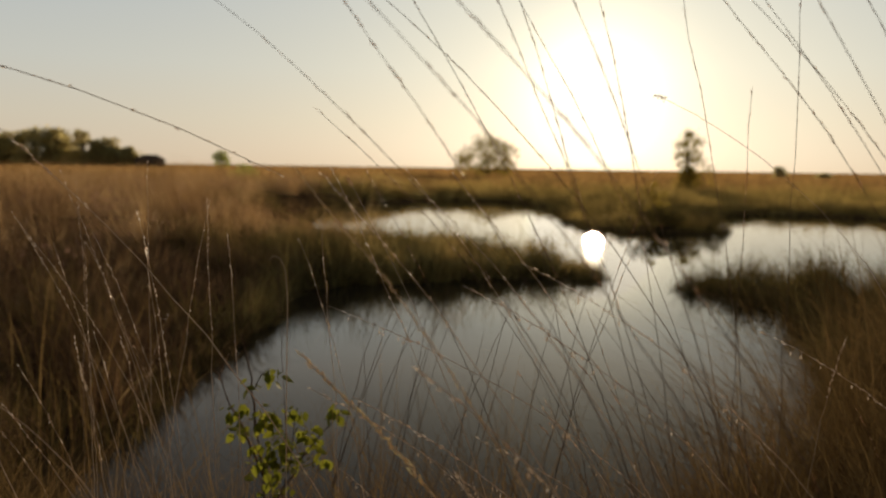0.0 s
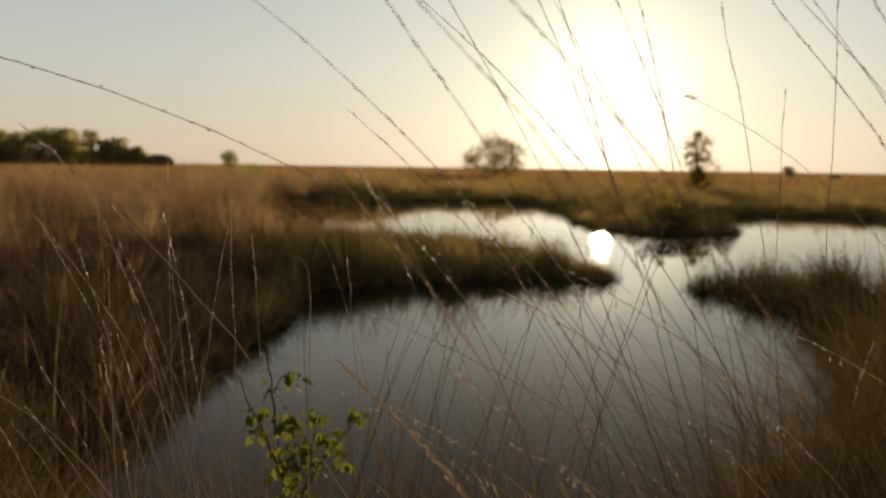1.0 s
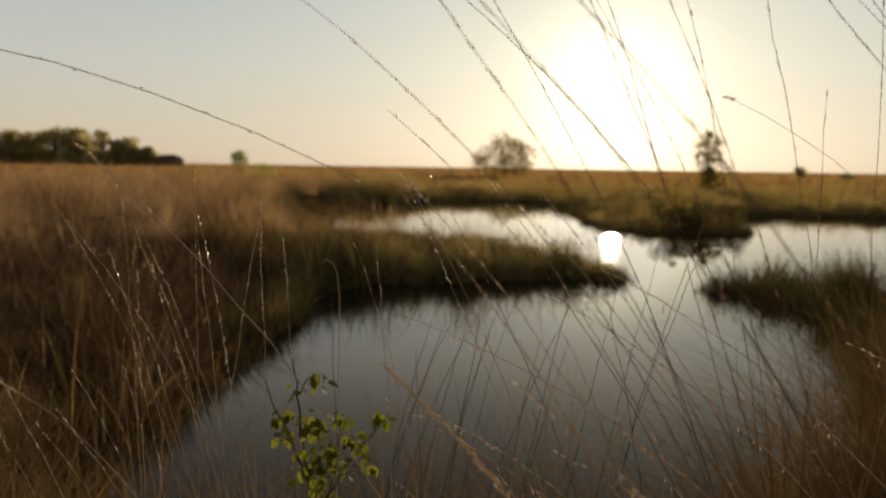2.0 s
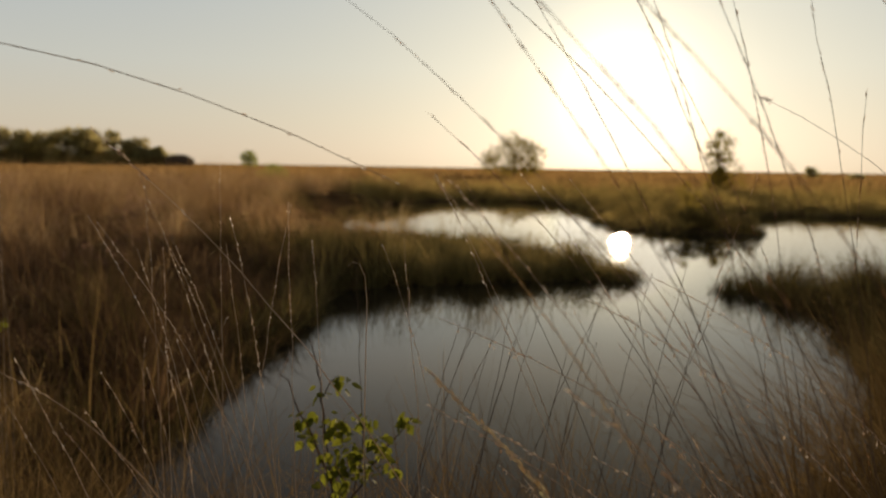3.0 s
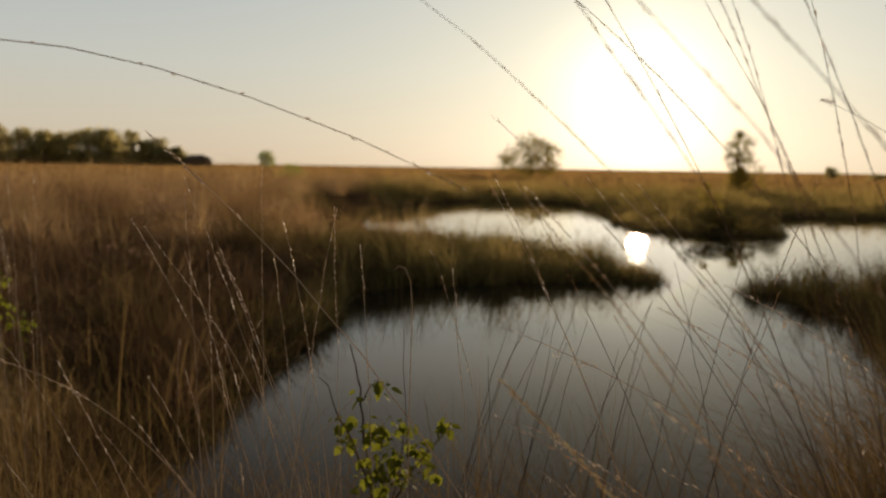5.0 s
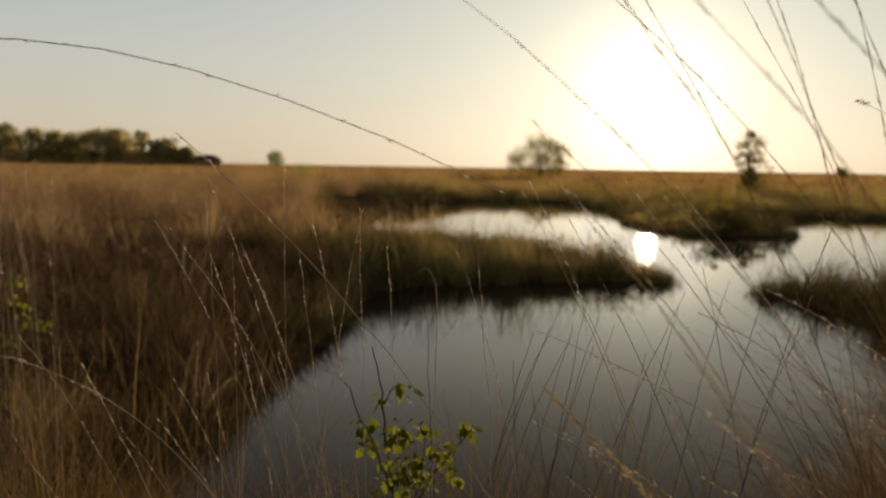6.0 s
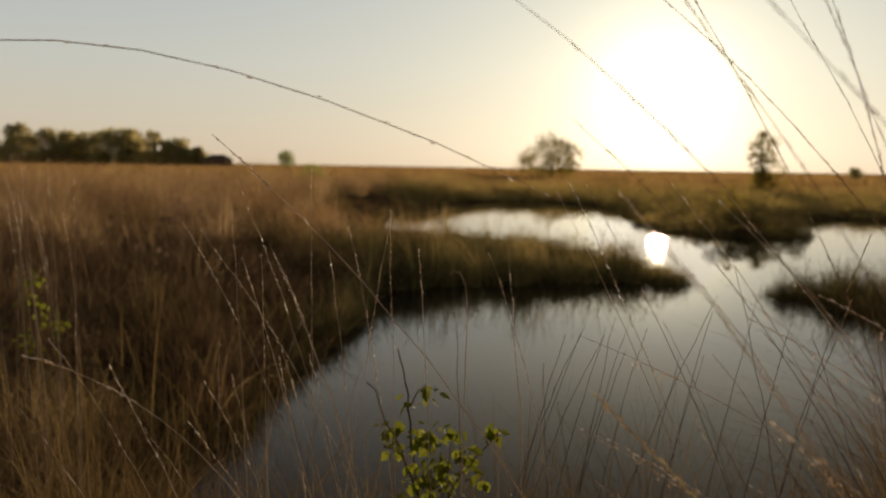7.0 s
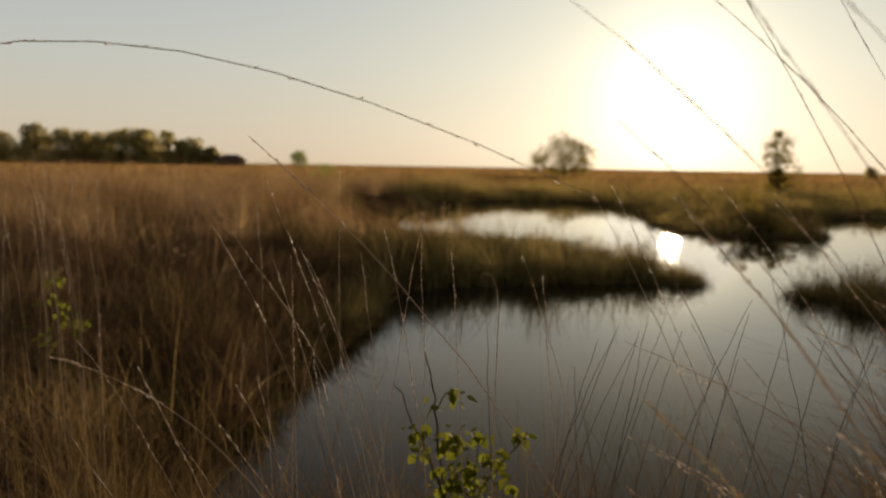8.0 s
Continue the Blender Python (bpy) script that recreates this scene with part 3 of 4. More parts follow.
def tree(name, label, category, x, y, height, wide, lobes, leaves, size, mat, trunk=0.35, group="", thick=0.035, fall=0.68, puff=(0.13, 0.24), loose=0.12):
    """A tree: tapered trunk, limbs towards the lobes of its crown, and leaves with gaps between."""
    z = float(land(np.array([x]), np.array([y]))[0])
    thing = new(name)
    thing.location = (x, y, z - 0.05)
    tagged(thing, label, category, group)
    d = random.Random(int(x * 13 + y * 7))
    bm = bmesh.new()
    top = Vector((d.gauss(0, 0.05) * wide, 0, height * 0.8))
    r = height * thick
    tube(bm, bent((0, 0, 0), (d.gauss(0, 0.05) * wide, 0, height * 0.4), top, 8), [r * (1 - 0.85 * i / 8) for i in range(9)], 7)
    part("trunk", bm, M_BARK, thing)
    made = []
    for k in range(lobes):
        a = 2 * math.pi * (k + d.random() * 0.7) / lobes
        h = trunk + (0.95 - trunk) * ((k * 0.618 + d.uniform(0, 0.25)) % 1.0)
        rise = (h - trunk) / (1 - trunk)
        reach = wide * 0.5 * d.uniform(0.4, 0.85) * math.sqrt(max(0.02, 1 - ((rise - 0.35) / fall) ** 2))
        made.append((math.cos(a) * reach, math.sin(a) * reach, h * height * 0.93, wide * d.uniform(*puff)))
    made.append((top.x, 0, height * 0.86, wide * 0.16))
    for lx, ly, lz, lr in made:
        bm = bmesh.new()
        start = Vector((0, 0, max(trunk * height * 0.6, lz * 0.6)))
        tube(bm, bent(start, (lx * 0.6, ly * 0.6, lz * 0.8), (lx, ly, lz), 5), [r * 0.38 * (1 - 0.75 * i / 5) for i in range(6)], 5)
        part("limb", bm, M_BARK, thing)
    v, f = crown_leaves(made, leaves, size, loose=loose)
    crown = sheet("crown", v, f, mat)
    crown.parent = thing
    return thing


def barn(x, y):
    z = float(land(np.array([x]), np.array([y]))[0])
    thing = new("barn")
    thing.location = (x, y, z)
    tagged(thing, "low dark barn with a hipped thatched roof by the wood", "barn")
    bm = bmesh.new()
    bmesh.ops.create_cube(bm, size=1, matrix=Matrix.Translation((0, 0, 0.95)) @ Matrix.Diagonal((7.2, 5.5, 1.9, 1)))
    part("wall", bm, M_BARK, thing)
    bm = bmesh.new()
    low = [bm.verts.new(p) for p in ((-4, -3.2, 1.75), (4, -3.2, 1.75), (4, 3.2, 1.75), (-4, 3.2, 1.75))]
    knee = [bm.verts.new(p) for p in ((-3.4, -2.2, 2.9), (3.4, -2.2, 2.9), (3.4, 2.2, 2.9), (-3.4, 2.2, 2.9))]
    ridge = [bm.verts.new(p) for p in ((-2.0, 0, 3.9), (2.0, 0, 3.9))]
    for k in range(4):
        bm.faces.new((low[k], low[(k + 1) % 4], knee[(k + 1) % 4], knee[k]))
    bm.faces.new((knee[0], knee[1], ridge[1], ridge[0]))
    bm.faces.new((knee[2], knee[3], ridge[0], ridge[1]))
    bm.faces.new((knee[1], knee[2], ridge[1]))
    bm.faces.new((knee[3], knee[0], ridge[0]))
    bm.faces.new(low[::-1])
    part("roof", bm, M_BARK, thing, "dark thatched roof")


# ---- low heather and dwarf shrubs ----
def mounds(name, label, count, x0, x1, y0, y1, keep, size, leaves, leaf, mat, flat=0.8, sink=0.35):
    """Rounded low shrubs of many small sprigs."""
    x, y = rng.uniform(x0, x1, count), rng.uniform(y0, y1, count)
    ok = keep(x, y)
    x, y = x[ok], y[ok]
    rad = size * np.exp(rng.normal(0, 0.3, len(x)))
    lobes = np.stack((x, y, land(x, y) + rad * sink, rad), -1)
    v, f = crown_leaves(lobes, len(x) * leaves, leaf * 1.2, flat, 0.22)
    tagged(sheet(name, v, f, mat), label, "shrubs", kind="stuff")


mounds("heather", "rounded red-brown heather bushes among moor grass", 450, -22, -2, 6, 30, moor, 0.36, 150, 0.028, M_HEATHER_LIT)
mounds("heather", "dark low heather on the near bank", 260, -6, -1.3, 2.4, 8, near_heather, 0.15, 320, 0.010, M_HEATHER)
mounds("dwarf_shrub", "low olive-brown dwarf shrubs beyond the pond", 1500, -14, 26, 16, 58, lambda x, y: far_land(x, y) & (shore(x, y) > 1.6), 0.36, 90, 0.035, M_SHORE)
mounds("dwarf_shrub", "clumpy dark green-brown growth on a low tongue of land", 320, -2.6, 1.3, 8.9, 12.3, on_peninsula, 0.15, 220, 0.013, M_RUSH, 0.9, 0.5)
mounds("dwarf_shrub", "clumpy dark growth on a small islet", 210, 2.2, 9.5, 3.6, 10.5, on_isle, 0.16, 160, 0.016, M_ISLET)

def heather_bush(x, y, wide, tall, leaves, label):
    """One steep-sided dark bush with dry grass on top."""
    lobes = [(x + wide * d.x, y + wide * 0.5 * d.y, float(land(np.array([x]), np.array([y]))[0]) + tall * (0.3 + 0.28 * d.z), tall * 0.36)
             for d in (Vector((dice.uniform(-0.5, 0.5), dice.uniform(-0.5, 0.5), dice.uniform(-1, 1))) for k in range(14))]
    v, f = crown_leaves(lobes, leaves, 0.03, 0.9, 0.22)
    tagged(sheet("heather_bush", v, f, M_ISLET), label, "shrub", "dark bushes by the water")


heather_bush(-0.83, 10.64, 0.45, 0.46, 1100, "small dark bush standing on the tongue of land")
heather_bush(-0.45, 10.49, 0.45, 0.40, 1100, "small dark bush standing on the tongue of land")
heather_bush(0.02, 10.35, 0.45, 0.40, 1100, "small dark bush standing on the tongue of land")
heather_bush(0.45, 10.20, 0.45, 0.30, 1100, "small dark bush standing on the tongue of land")
heather_bush(-1.37, 10.97, 0.45, 0.44, 1100, "small dark bush standing on the tongue of land")
heather_bush(4.75, 16.85, 1.1, 0.6, 3000, "steep dark heather bush at the tip of the headland")
heather_bush(3.29, 7.46, 0.7, 0.36, 1500, "dark rounded heather bush on the islet")
heather_bush(3.95, 17.1, 1.2, 0.60, 3600, "low dark heather bush on the headland shore")
# ---- distance: wood, barn and single trees ----
for i, (x, y, h) in enumerate(((-205, 229, 11), (-194, 231, 10), (-183, 231, 10.4), (-172, 232.5, 9.8), (-165, 239, 10.5), (-161.5, 234, 12.8), (-153.5, 235, 10.8),
                               (-149, 243, 10), (-146.5, 236, 10), (-140.3, 236.5, 10.4), (-134, 237.5, 11.5), (-130, 245, 10.6), (-126.9, 238.4, 11.5), (-119, 239.3, 10.7),
                               (-114, 243, 8.5), (-110.8, 240, 6.2), (-106, 240.5, 5.9))):
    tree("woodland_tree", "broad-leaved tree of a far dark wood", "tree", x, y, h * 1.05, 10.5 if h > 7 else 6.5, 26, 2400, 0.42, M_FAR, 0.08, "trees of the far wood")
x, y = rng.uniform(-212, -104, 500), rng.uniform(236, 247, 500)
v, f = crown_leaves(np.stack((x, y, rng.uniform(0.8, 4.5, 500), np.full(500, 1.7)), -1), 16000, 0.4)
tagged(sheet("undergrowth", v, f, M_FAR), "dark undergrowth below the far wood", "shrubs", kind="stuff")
barn(-99.2, 241)
tree("round_tree", "small round yellow-green tree far off on the heath", "tree", -77.8, 244, 5.7, 7.0, 26, 900, 0.28, M_SPRING, 0.08)
tree("oak_tree", "low wide oak with an open crown on the heath", "tree", 2.1, 98, 5.1, 9.4, 17, 3300, 0.15, M_OAK, 0.16, thick=0.036, puff=(0.08, 0.17), loose=0.35)
tree("birch_tree", "slender young birch beyond the pond", "tree", 10.35, 38.2, 3.45, 1.5, 54, 4600, 0.042, M_OAK, 0.05, thick=0.010, fall=0.82, puff=(0.10, 0.19), loose=0.85)
tree("birch_tree", "thin low birch beside a taller one", "tree", 11.2, 38.4, 2.05, 1.1, 9, 260, 0.05, M_OAK, 0.3, thick=0.01)
tree("heath_bush", "small dark bush far off on the heath", "bush", 53.5, 138.8, 2.1, 3.2, 22, 1700, 0.13, M_FAR, 0.02, puff=(0.12, 0.24))
tree("heath_bush", "low dark bush far off on the heath", "bush", 58.5, 133, 1.0, 4.2, 12, 900, 0.16, M_FAR, 0.02, puff=(0.10, 0.16))
tree("green_bush", "fresh green bush among brown moor grass", "bush", -10.1, 34.8, 0.95, 1.6, 8, 900, 0.05, M_SPRING, 0.1, thick=0.015)
tree("green_bush", "yellow-green bush on the headland by the water", "bush", 4.5, 19.3, 1.1, 0.7, 14, 1200, 0.022, M_OAK, 0.1, thick=0.015)
tree("green_bush", "low leafy bush at the foot of the birch", "bush", 10.3, 37.9, 1.65, 1.05, 20, 1900, 0.05, M_OAK, 0.02, thick=0.015)

# ---- saplings on the bank ----
sapling("young birch sapling with bright yellow-green leaves on the bank", (-0.455, 1.70, 0.08),
        [((-0.455, 1.70, 0.08), (-0.44, 1.70, 0.45), (-0.478, 1.706, 0.72), 0.0040), ((-0.478, 1.706, 0.70), (-0.485, 1.715, 0.83), (-0.513, 1.724, 0.92), 0.0030),
         ((-0.46, 1.70, 0.60), (-0.515, 1.705, 0.74), (-0.579, 1.708, 0.846), 0.0028), ((-0.45, 1.70, 0.50), (-0.38, 1.71, 0.64), (-0.287, 1.734, 0.745), 0.0028),
         ((-0.45, 1.70, 0.40), (-0.40, 1.71, 0.60), (-0.388, 1.72, 0.735), 0.0022), ((-0.478, 1.712, 0.80), (-0.465, 1.72, 0.84), (-0.446, 1.724, 0.842), 0.0016)],
        [(-0.443, 1.724, 0.828, 0.018, 5), (-0.522, 1.705, 0.748, 0.02, 5), (-0.512, 1.703, 0.700, 0.022, 6), (-0.452, 1.713, 0.733, 0.03, 11),
         (-0.388, 1.72, 0.734, 0.022, 6), (-0.422, 1.709, 0.667, 0.035, 10), (-0.363, 1.72, 0.698, 0.025, 7), (-0.300, 1.731, 0.742, 0.018, 6),
         (-0.462, 1.70, 0.645, 0.03, 9), (-0.397, 1.708, 0.631, 0.035, 9), (-0.484, 1.716, 0.806, 0.016, 3), (-0.340, 1.717, 0.64, 0.03, 5), (-0.44, 1.71, 0.58, 0.04, 8)],
        0.027, 2.9)
sapling("small leafy sapling among dry grass on the bank", (-2.69, 3.73, 0.1),
        [((-2.69, 3.73, 0.1), (-2.74, 3.73, 0.4), (-2.729, 3.755, 0.74), 0.005), ((-2.69, 3.73, 0.2), (-2.66, 3.74, 0.4), (-2.60, 3.746, 0.52), 0.004)],
        [(-2.729, 3.755, 0.725, 0.035, 6), (-2.726, 3.74, 0.62, 0.05, 7), (-2.63, 3.746, 0.53, 0.06, 8), (-2.58, 3.746, 0.47, 0.05, 7), (-2.75, 3.718, 0.41, 0.07, 8), (-2.67, 3.715, 0.30, 0.08, 8)],
        0.034, 2.8)

# ---- flowering grass stalks round the path ----
stalk((0.71, 0.77), (0.729, 0.786, 0.936), (0.235, 0.831, 1.495), 0.3, "t")
stalk((0.74, 0.77), (0.803, 0.793, 0.977), (0.258, 0.831, 1.496), 0.3, "t")
stalk((0.77, 0.77), (0.744, 0.784, 0.909), (0.281, 0.832, 1.490), 0.35, "t")
stalk((0.67, 0.67), (0.667, 0.675, 0.855), (0.301, 0.729, 1.462), 0.3, "t")
stalk((0.65, 0.72), (0.731, 0.731, 0.883), (0.354, 0.784, 1.496), 0.3, "t")
stalk((0.43, 1.06), (0.435, 1.068, 0.846), (0.459, 1.150, 1.587), 0.2, "t")
stalk((0.38, 1.15), (0.398, 1.160, 0.764), (0.424, 1.232, 1.423), 0.2, "t")
stalk((0.39, 0.96), (0.418, 0.965, 0.830), (0.261, 1.036, 1.530), 0.2, "t")
stalk((0.37, 0.76), (0.318, 0.763, 0.837), (0.016, 0.822, 1.486), 0.3, "t")
stalk((0.36, 0.75), (0.390, 0.766, 0.842), (0.094, 0.824, 1.482), 0.25, "t")
stalk((0.31, 0.84), (0.295, 0.858, 0.815), (0.141, 0.929, 1.505), 0.2, "t")
stalk((0.36, 0.65), (0.326, 0.665, 0.884), (-0.126, 0.714, 1.456), 0.15, "t")
stalk((0.28, 0.71), (0.348, 0.731, 1.016), (-0.259, 0.760, 1.465), 0.4, "t")
stalk((0.50, 0.57), (0.425, 0.573, 0.911), (-0.091, 0.612, 1.434), 0.35, "t")
stalk((0.32, 0.76), (0.249, 0.757, 0.730), (-0.171, 0.769, 1.111), 0.6, "d", 1.3)
stalk((0.42, 0.97), (0.346, 0.971, 0.776), (-0.145, 0.962, 1.009), 0.5, "s", 1.3)
stalk((0.43, 1.01), (0.432, 1.014, 0.641), (0.101, 1.027, 0.979), 0.4, "s", 1.2)
stalk((0.31, 0.67), (0.269, 0.678, 0.811), (-0.161, 0.716, 1.296), 0.42, "d", 0.8)
stalk((0.89, 0.97), (0.899, 0.986, 0.859), (0.373, 0.995, 1.097), 0.35, "s")
stalk((0.08, 1.03), (-0.069, 1.033, 0.875), (-0.635, 1.031, 1.350), 0.12, "s", 1.4)
stalk((0.84, 1.23), (0.959, 1.266, 1.114), (0.290, 1.277, 1.419), 0.2, "f")
stalk((0.15, 1.21), (0.119, 1.211, 0.751), (-0.196, 1.243, 1.279), 0.2, "f")
stalk((0.46, 0.98), (0.441, 0.984, 0.886), (0.057, 1.036, 1.514), 0.25, "t")
stalk((0.30, 0.93), (0.343, 0.942, 0.918), (-0.185, 0.951, 1.364), 0.2, "t")
stalk((0.61, 0.87), (0.557, 0.878, 0.893), (-0.008, 0.889, 1.165), 0.3, "s")
stalk((0.65, 0.87), (0.630, 0.884, 0.920), (0.063, 0.894, 1.190), 0.3, "s")
stalk((0.38, 0.76), (0.402, 0.767, 0.846), (-0.061, 0.799, 1.286), 0.3, "s")
stalk((-0.45, 1.20), (-0.500, 1.218, 0.653), (-0.689, 1.268, 1.166), 0.16, "s")
stalk((-0.44, 1.21), (-0.503, 1.210, 0.570), (-0.741, 1.245, 0.961), 0.16, "s")
stalk((-0.42, 1.21), (-0.475, 1.212, 0.576), (-0.773, 1.238, 0.903), 0.16, "s")
stalk((-0.44, 1.20), (-0.455, 1.212, 0.580), (-0.621, 1.255, 1.018), 0.16, "s")
stalk((-0.42, 1.20), (-0.446, 1.211, 0.567), (-0.574, 1.256, 1.010), 0.16, "s")
stalk((-0.47, 1.21), (-0.390, 1.226, 0.681), (-0.633, 1.270, 1.167), 0.16, "s")
stalk((-1.50, 0.88), (-1.560, 0.890, 1.920), (-0.217, 0.894, 1.287), 0.5, "s", 1.25)
stalk((0.56, 0.93), (0.491, 0.930, 0.758), (0.015, 0.919, 0.972), 0.6, "s")
stalk((0.36, 0.82), (0.284, 0.819, 0.820), (0.043, 0.875, 1.491), 0.2, "t")
stalk((0.46, 1.11), (0.471, 1.125, 0.722), (0.081, 1.139, 1.099), 0.2, "t")
stalk((0.49, 0.93), (0.411, 0.928, 0.805), (-0.024, 0.950, 1.293), 0.3, "s")
stalk((0.38, 0.91), (0.332, 0.921, 0.798), (-0.079, 0.946, 1.296), 0.3, "s")
stalk((0.20, 1.00), (0.098, 0.999, 0.735), (-0.185, 1.039, 1.296), 0.2, "s")
stalk((0.33, 0.77), (0.295, 0.772, 0.826), (-0.151, 0.789, 1.291), 0.2, "s")
stalk((-0.85, 1.72), (-0.858, 1.743, 0.683), (-0.917, 1.801, 1.260), 0.22, "s")
stalk((-0.46, 1.37), (-0.501, 1.380, 0.725), (-0.751, 1.416, 1.282), 0.22, "s")
stalk((-0.66, 1.55), (-0.653, 1.564, 0.705), (-0.680, 1.628, 1.305), 0.22, "s")
stalk((-0.36, 1.05), (-0.351, 1.059, 0.679), (-0.477, 1.106, 1.234), 0.22, "s")
stalk((-0.46, 1.27), (-0.480, 1.273, 0.643), (-0.560, 1.324, 1.175), 0.22, "s")
stalk((-0.43, 1.33), (-0.444, 1.330, 0.672), (-0.473, 1.390, 1.239), 0.22, "s")
stalk((-0.57, 1.31), (-0.566, 1.317, 0.676), (-0.467, 1.390, 1.235), 0.22, "s")
stalk((-0.38, 1.25), (-0.356, 1.256, 0.644), (-0.411, 1.309, 1.181), 0.22, "s")
stalk((-0.19, 1.30), (-0.101, 1.316, 0.666), (-0.296, 1.351, 1.170), 0.22, "s")
stalk((-0.22, 1.34), (-0.209, 1.352, 0.644), (-0.270, 1.405, 1.180), 0.22, "s")
stalk((-0.36, 1.28), (-0.390, 1.294, 0.750), (-0.775, 1.304, 1.204), 0.22, "s")
stalk((-0.46, 1.07), (-0.463, 1.068, 0.584), (-0.578, 1.106, 1.046), 0.22, "s")
stalk((-0.66, 1.34), (-0.677, 1.352, 0.628), (-0.706, 1.407, 1.153), 0.22, "s")
stalk((-0.43, 1.37), (-0.445, 1.382, 0.677), (-0.693, 1.411, 1.173), 0.22, "s")
stalk((-0.49, 1.47), (-0.581, 1.471, 0.702), (-0.889, 1.494, 1.203), 0.22, "s")
stalk((-0.81, 1.42), (-0.823, 1.437, 0.619), (-1.140, 1.444, 0.974), 0.3, "s")
stalk((-0.68, 1.44), (-0.789, 1.432, 0.540), (-1.021, 1.451, 0.922), 0.25, "s", 1.6)
stalk((-0.64, 1.64), (-0.763, 1.659, 0.764), (-1.311, 1.620, 0.892), 0.25, "s", 2.0)
stalk((-0.74, 1.24), (-0.774, 1.237, 0.583), (-1.070, 1.243, 0.911), 0.3, "s")
stalk((0.23, 1.14), (0.171, 1.151, 0.756), (-0.160, 1.175, 1.293), 0.15, "t")
stalk((0.53, 0.92), (0.490, 0.927, 1.011), (-0.124, 0.919, 1.507), 0.25, "t")
stalk((0.31, 0.89), (0.322, 0.898, 0.893), (-0.083, 0.923, 1.507), 0.3, "t")
stalk((0.25, 0.58), (0.632, 0.584, 0.800), (-0.038, 0.587, 1.446), 0.3, "t", 1.15)
stalk((0.67, 1.01), (0.468, 0.992, 0.891), (-0.175, 0.954, 1.126), 0.7, "s")
stalk((0.45, 0.88), (0.342, 0.871, 0.802), (-0.177, 0.845, 1.052), 0.5, "s")
stalk((0.41, 0.67), (0.402, 0.671, 0.770), (-0.042, 0.665, 1.124), 0.6, "s", 1.6)
stalk((-0.35, 1.43), (-0.336, 1.436, 0.605), (-0.124, 1.506, 1.038), 0.0, "p")
stalk((-0.30, 1.43), (-0.309, 1.439, 0.598), (-0.092, 1.507, 1.012), 0.0, "p")
stalk((-0.23, 1.44), (-0.195, 1.450, 0.601), (-0.039, 1.518, 1.065), 0.0, "p")
stalk((-0.16, 1.45), (-0.179, 1.446, 0.531), (-0.202, 1.490, 0.959), 0.0, "p")
stalk((-0.08, 1.46), (-0.040, 1.462, 0.553), (0.089, 1.522, 0.979), 0.0, "p")
stalk((-0.22, 1.45), (-0.116, 1.460, 0.622), (0.111, 1.536, 1.088), 0.0, "p")
stalk((0.02, 1.47), (0.057, 1.478, 0.619), (0.193, 1.547, 1.110), 0.0, "p")
stalk((0.59, 1.53), (0.571, 1.535, 0.644), (0.243, 1.542, 1.018), 0.0, "p")
stalk((-0.20, 1.44), (-0.168, 1.451, 0.579), (-0.074, 1.512, 1.044), 0.0, "p")
stalk((-0.29, 1.44), (-0.342, 1.435, 0.612), (-0.369, 1.489, 1.122), 0.0, "p")
stalk((0.31, 1.50), (0.273, 1.503, 0.631), (0.141, 1.545, 1.140), 0.0, "p")
stalk((-0.31, 1.35), (-0.314, 1.358, 0.596), (-0.139, 1.419, 1.038), 0.0, "p")
stalk((-0.27, 1.36), (-0.236, 1.363, 0.586), (-0.099, 1.423, 1.044), 0.0, "p")
stalk((-0.22, 1.36), (-0.214, 1.363, 0.572), (-0.063, 1.421, 1.005), 0.0, "p")
stalk((-0.31, 1.35), (-0.301, 1.358, 0.580), (-0.169, 1.416, 1.028), 0.0, "p")
stalk((-0.07, 1.37), (-0.046, 1.378, 0.601), (0.081, 1.439, 1.077), 0.0, "p")
stalk((0.05, 1.38), (0.098, 1.392, 0.648), (0.244, 1.460, 1.169), 0.0, "p")
stalk((-0.07, 1.37), (-0.077, 1.371, 0.559), (0.027, 1.427, 0.996), 0.0, "p")
stalk((-0.16, 1.36), (-0.167, 1.368, 0.590), (-0.029, 1.428, 1.045), 0.0, "p")
stalk((0.41, 1.26), (0.384, 1.259, 0.609), (0.194, 1.290, 1.069), 0.15, "t")
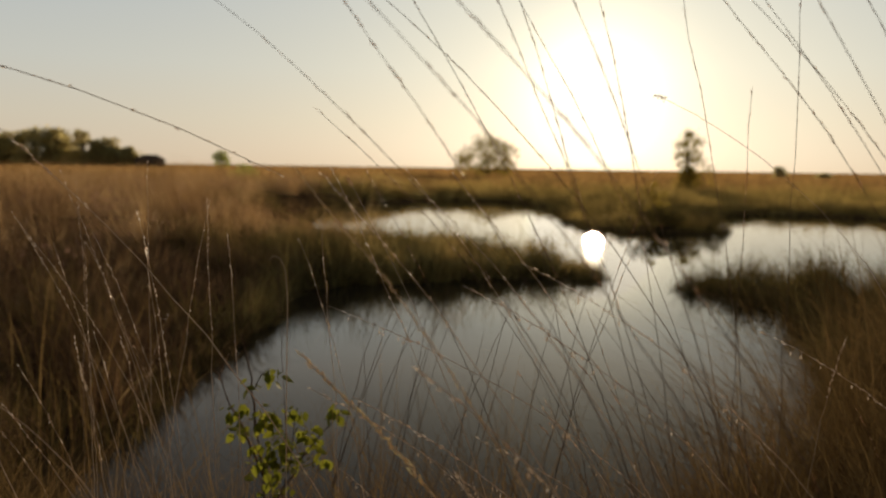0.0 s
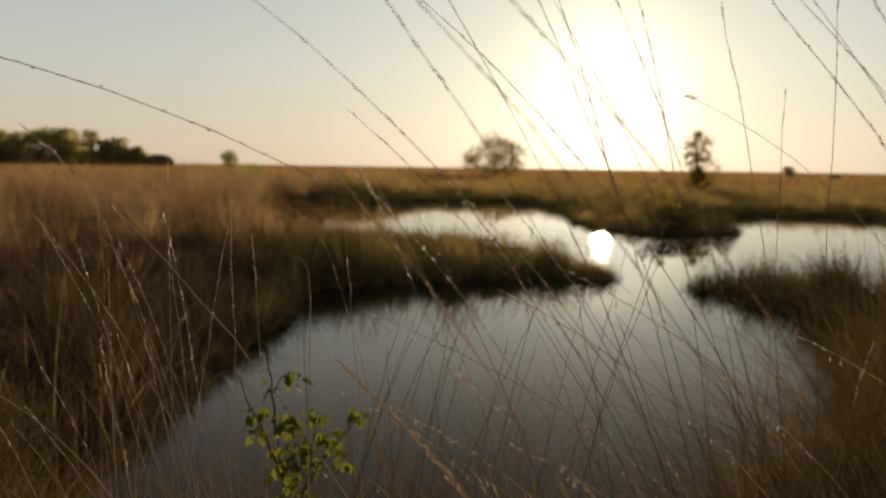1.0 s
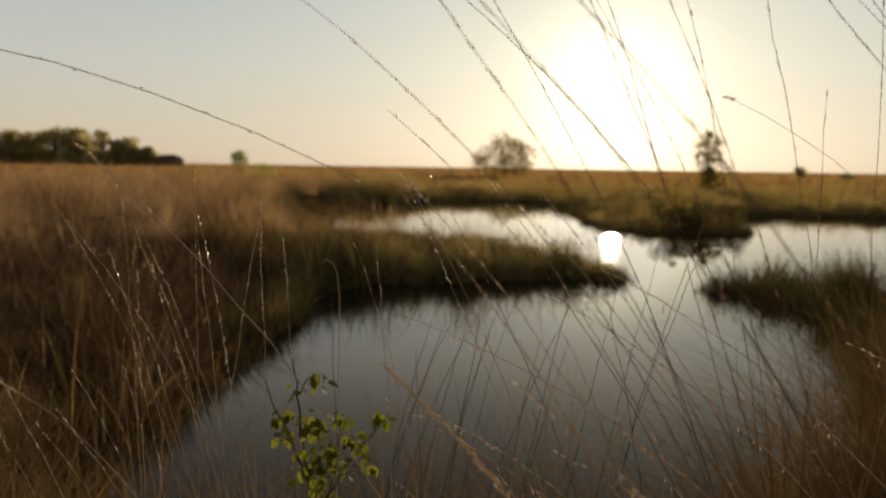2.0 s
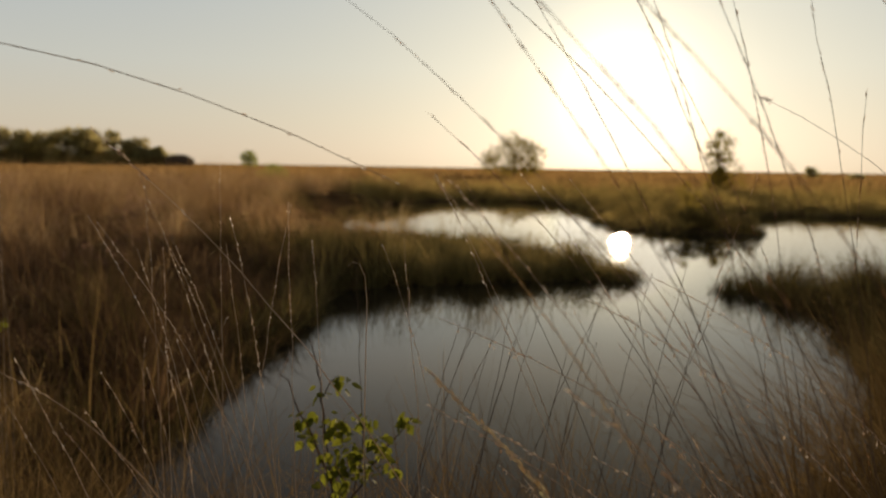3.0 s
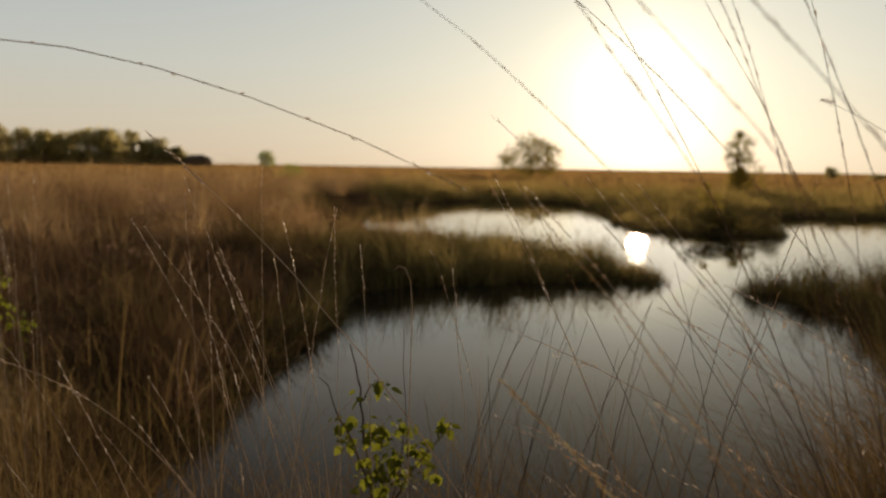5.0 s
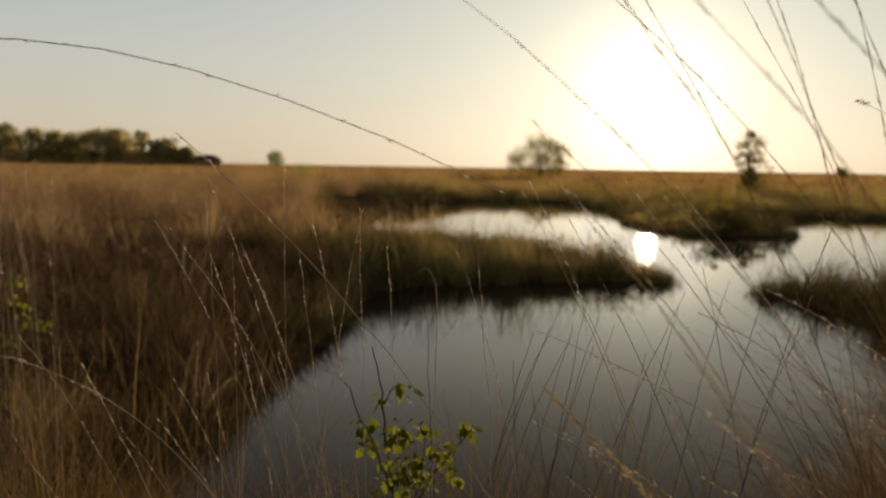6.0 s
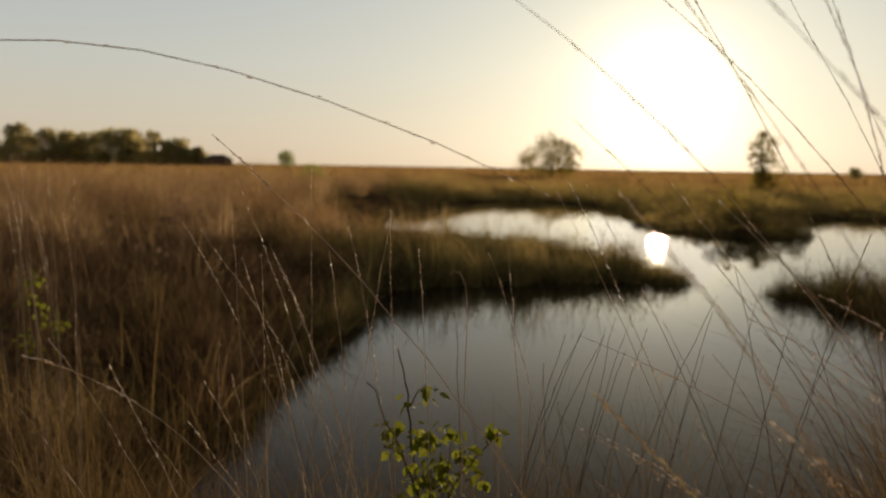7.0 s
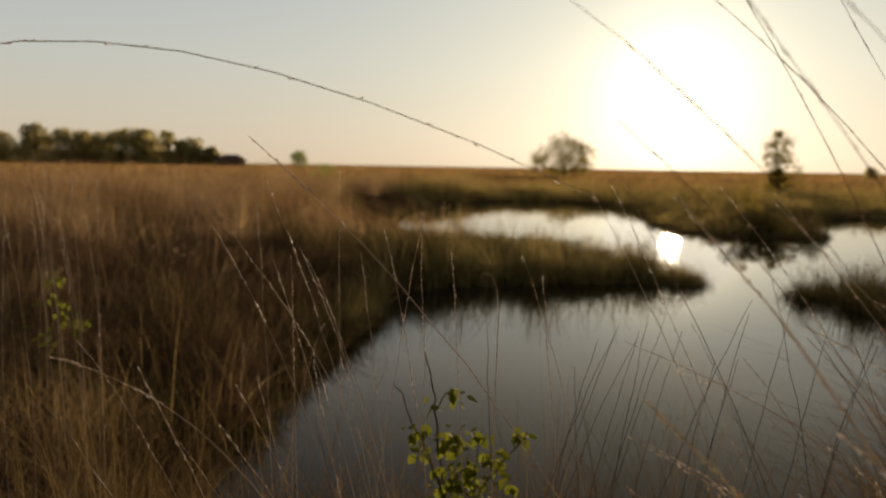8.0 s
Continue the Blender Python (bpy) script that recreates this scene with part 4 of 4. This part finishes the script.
stalk((0.12, 1.23), (0.045, 1.231, 0.681), (0.277, 1.310, 1.173), 0.15, "t")
stalk((0.07, 1.23), (0.071, 1.239, 0.735), (0.308, 1.325, 1.294), 0.15, "t")
# tall thin stems at the edge of the moor grass
for k in range(26):
    x, y = dice.uniform(-2.5, -1.75), dice.uniform(2.3, 2.9)
    h = dice.uniform(0.95, 1.33)
    stalk((x, y), (x + dice.uniform(-0.03, 0.05), y, 0.1 + h * 0.55), (x + dice.uniform(-0.10, 0.06), y + dice.uniform(-0.1, 0.1), 0.1 + h), dice.uniform(0.15, 0.3), "s", 1.3)
# shorter sprigs low on the bank
for k in range(40):
    right = k % 5 < 3
    x, y = (dice.uniform(0.35, 1.5), dice.uniform(1.15, 2.1)) if right else (dice.uniform(-1.9, -0.75), dice.uniform(1.5, 2.4))
    h, lean_x, lean_y = dice.uniform(0.55, 0.85), dice.uniform(-0.4, 0.15), dice.uniform(-0.15, 0.15)
    stalk((x, y), (x + lean_x * 0.2, y, 0.1 + h * 0.6), (x + lean_x, y + lean_y, 0.1 + h), dice.uniform(0.15, 0.35), "t" if k % 3 else "s")
for k in range(16):
    x, y, h = dice.uniform(-0.15, 0.75), dice.uniform(1.15, 1.7), dice.uniform(0.42, 0.62)
    stalk((x, y), (x - 0.06, y, 0.1 + h * 0.7), (x - dice.uniform(0.1, 0.35), y + dice.uniform(-0.1, 0.1), 0.1 + h), dice.uniform(0.2, 0.4), "s")

# a bare stem with a hooked end
hook = new("hooked_stem")
hook.location = (-0.34, 1.44, 0.075)
tagged(hook, "bare dry stem with a hooked end on the bank", "grass stalk", "flowering grass stalks")
bm = bmesh.new()
line = bent((0, 0, 0), (-0.01, 0, 0.55), (0.0, 0, 0.98), 14) + [Vector((-0.004, 0, 1.03)), Vector((-0.014, 0, 1.052)), Vector((-0.026, 0, 1.056)), Vector((-0.034, 0, 1.048))]
tube(bm, line, [0.0013 - 0.00003 * i for i in range(len(line))])
part("stem", bm, M_STEM, hook)
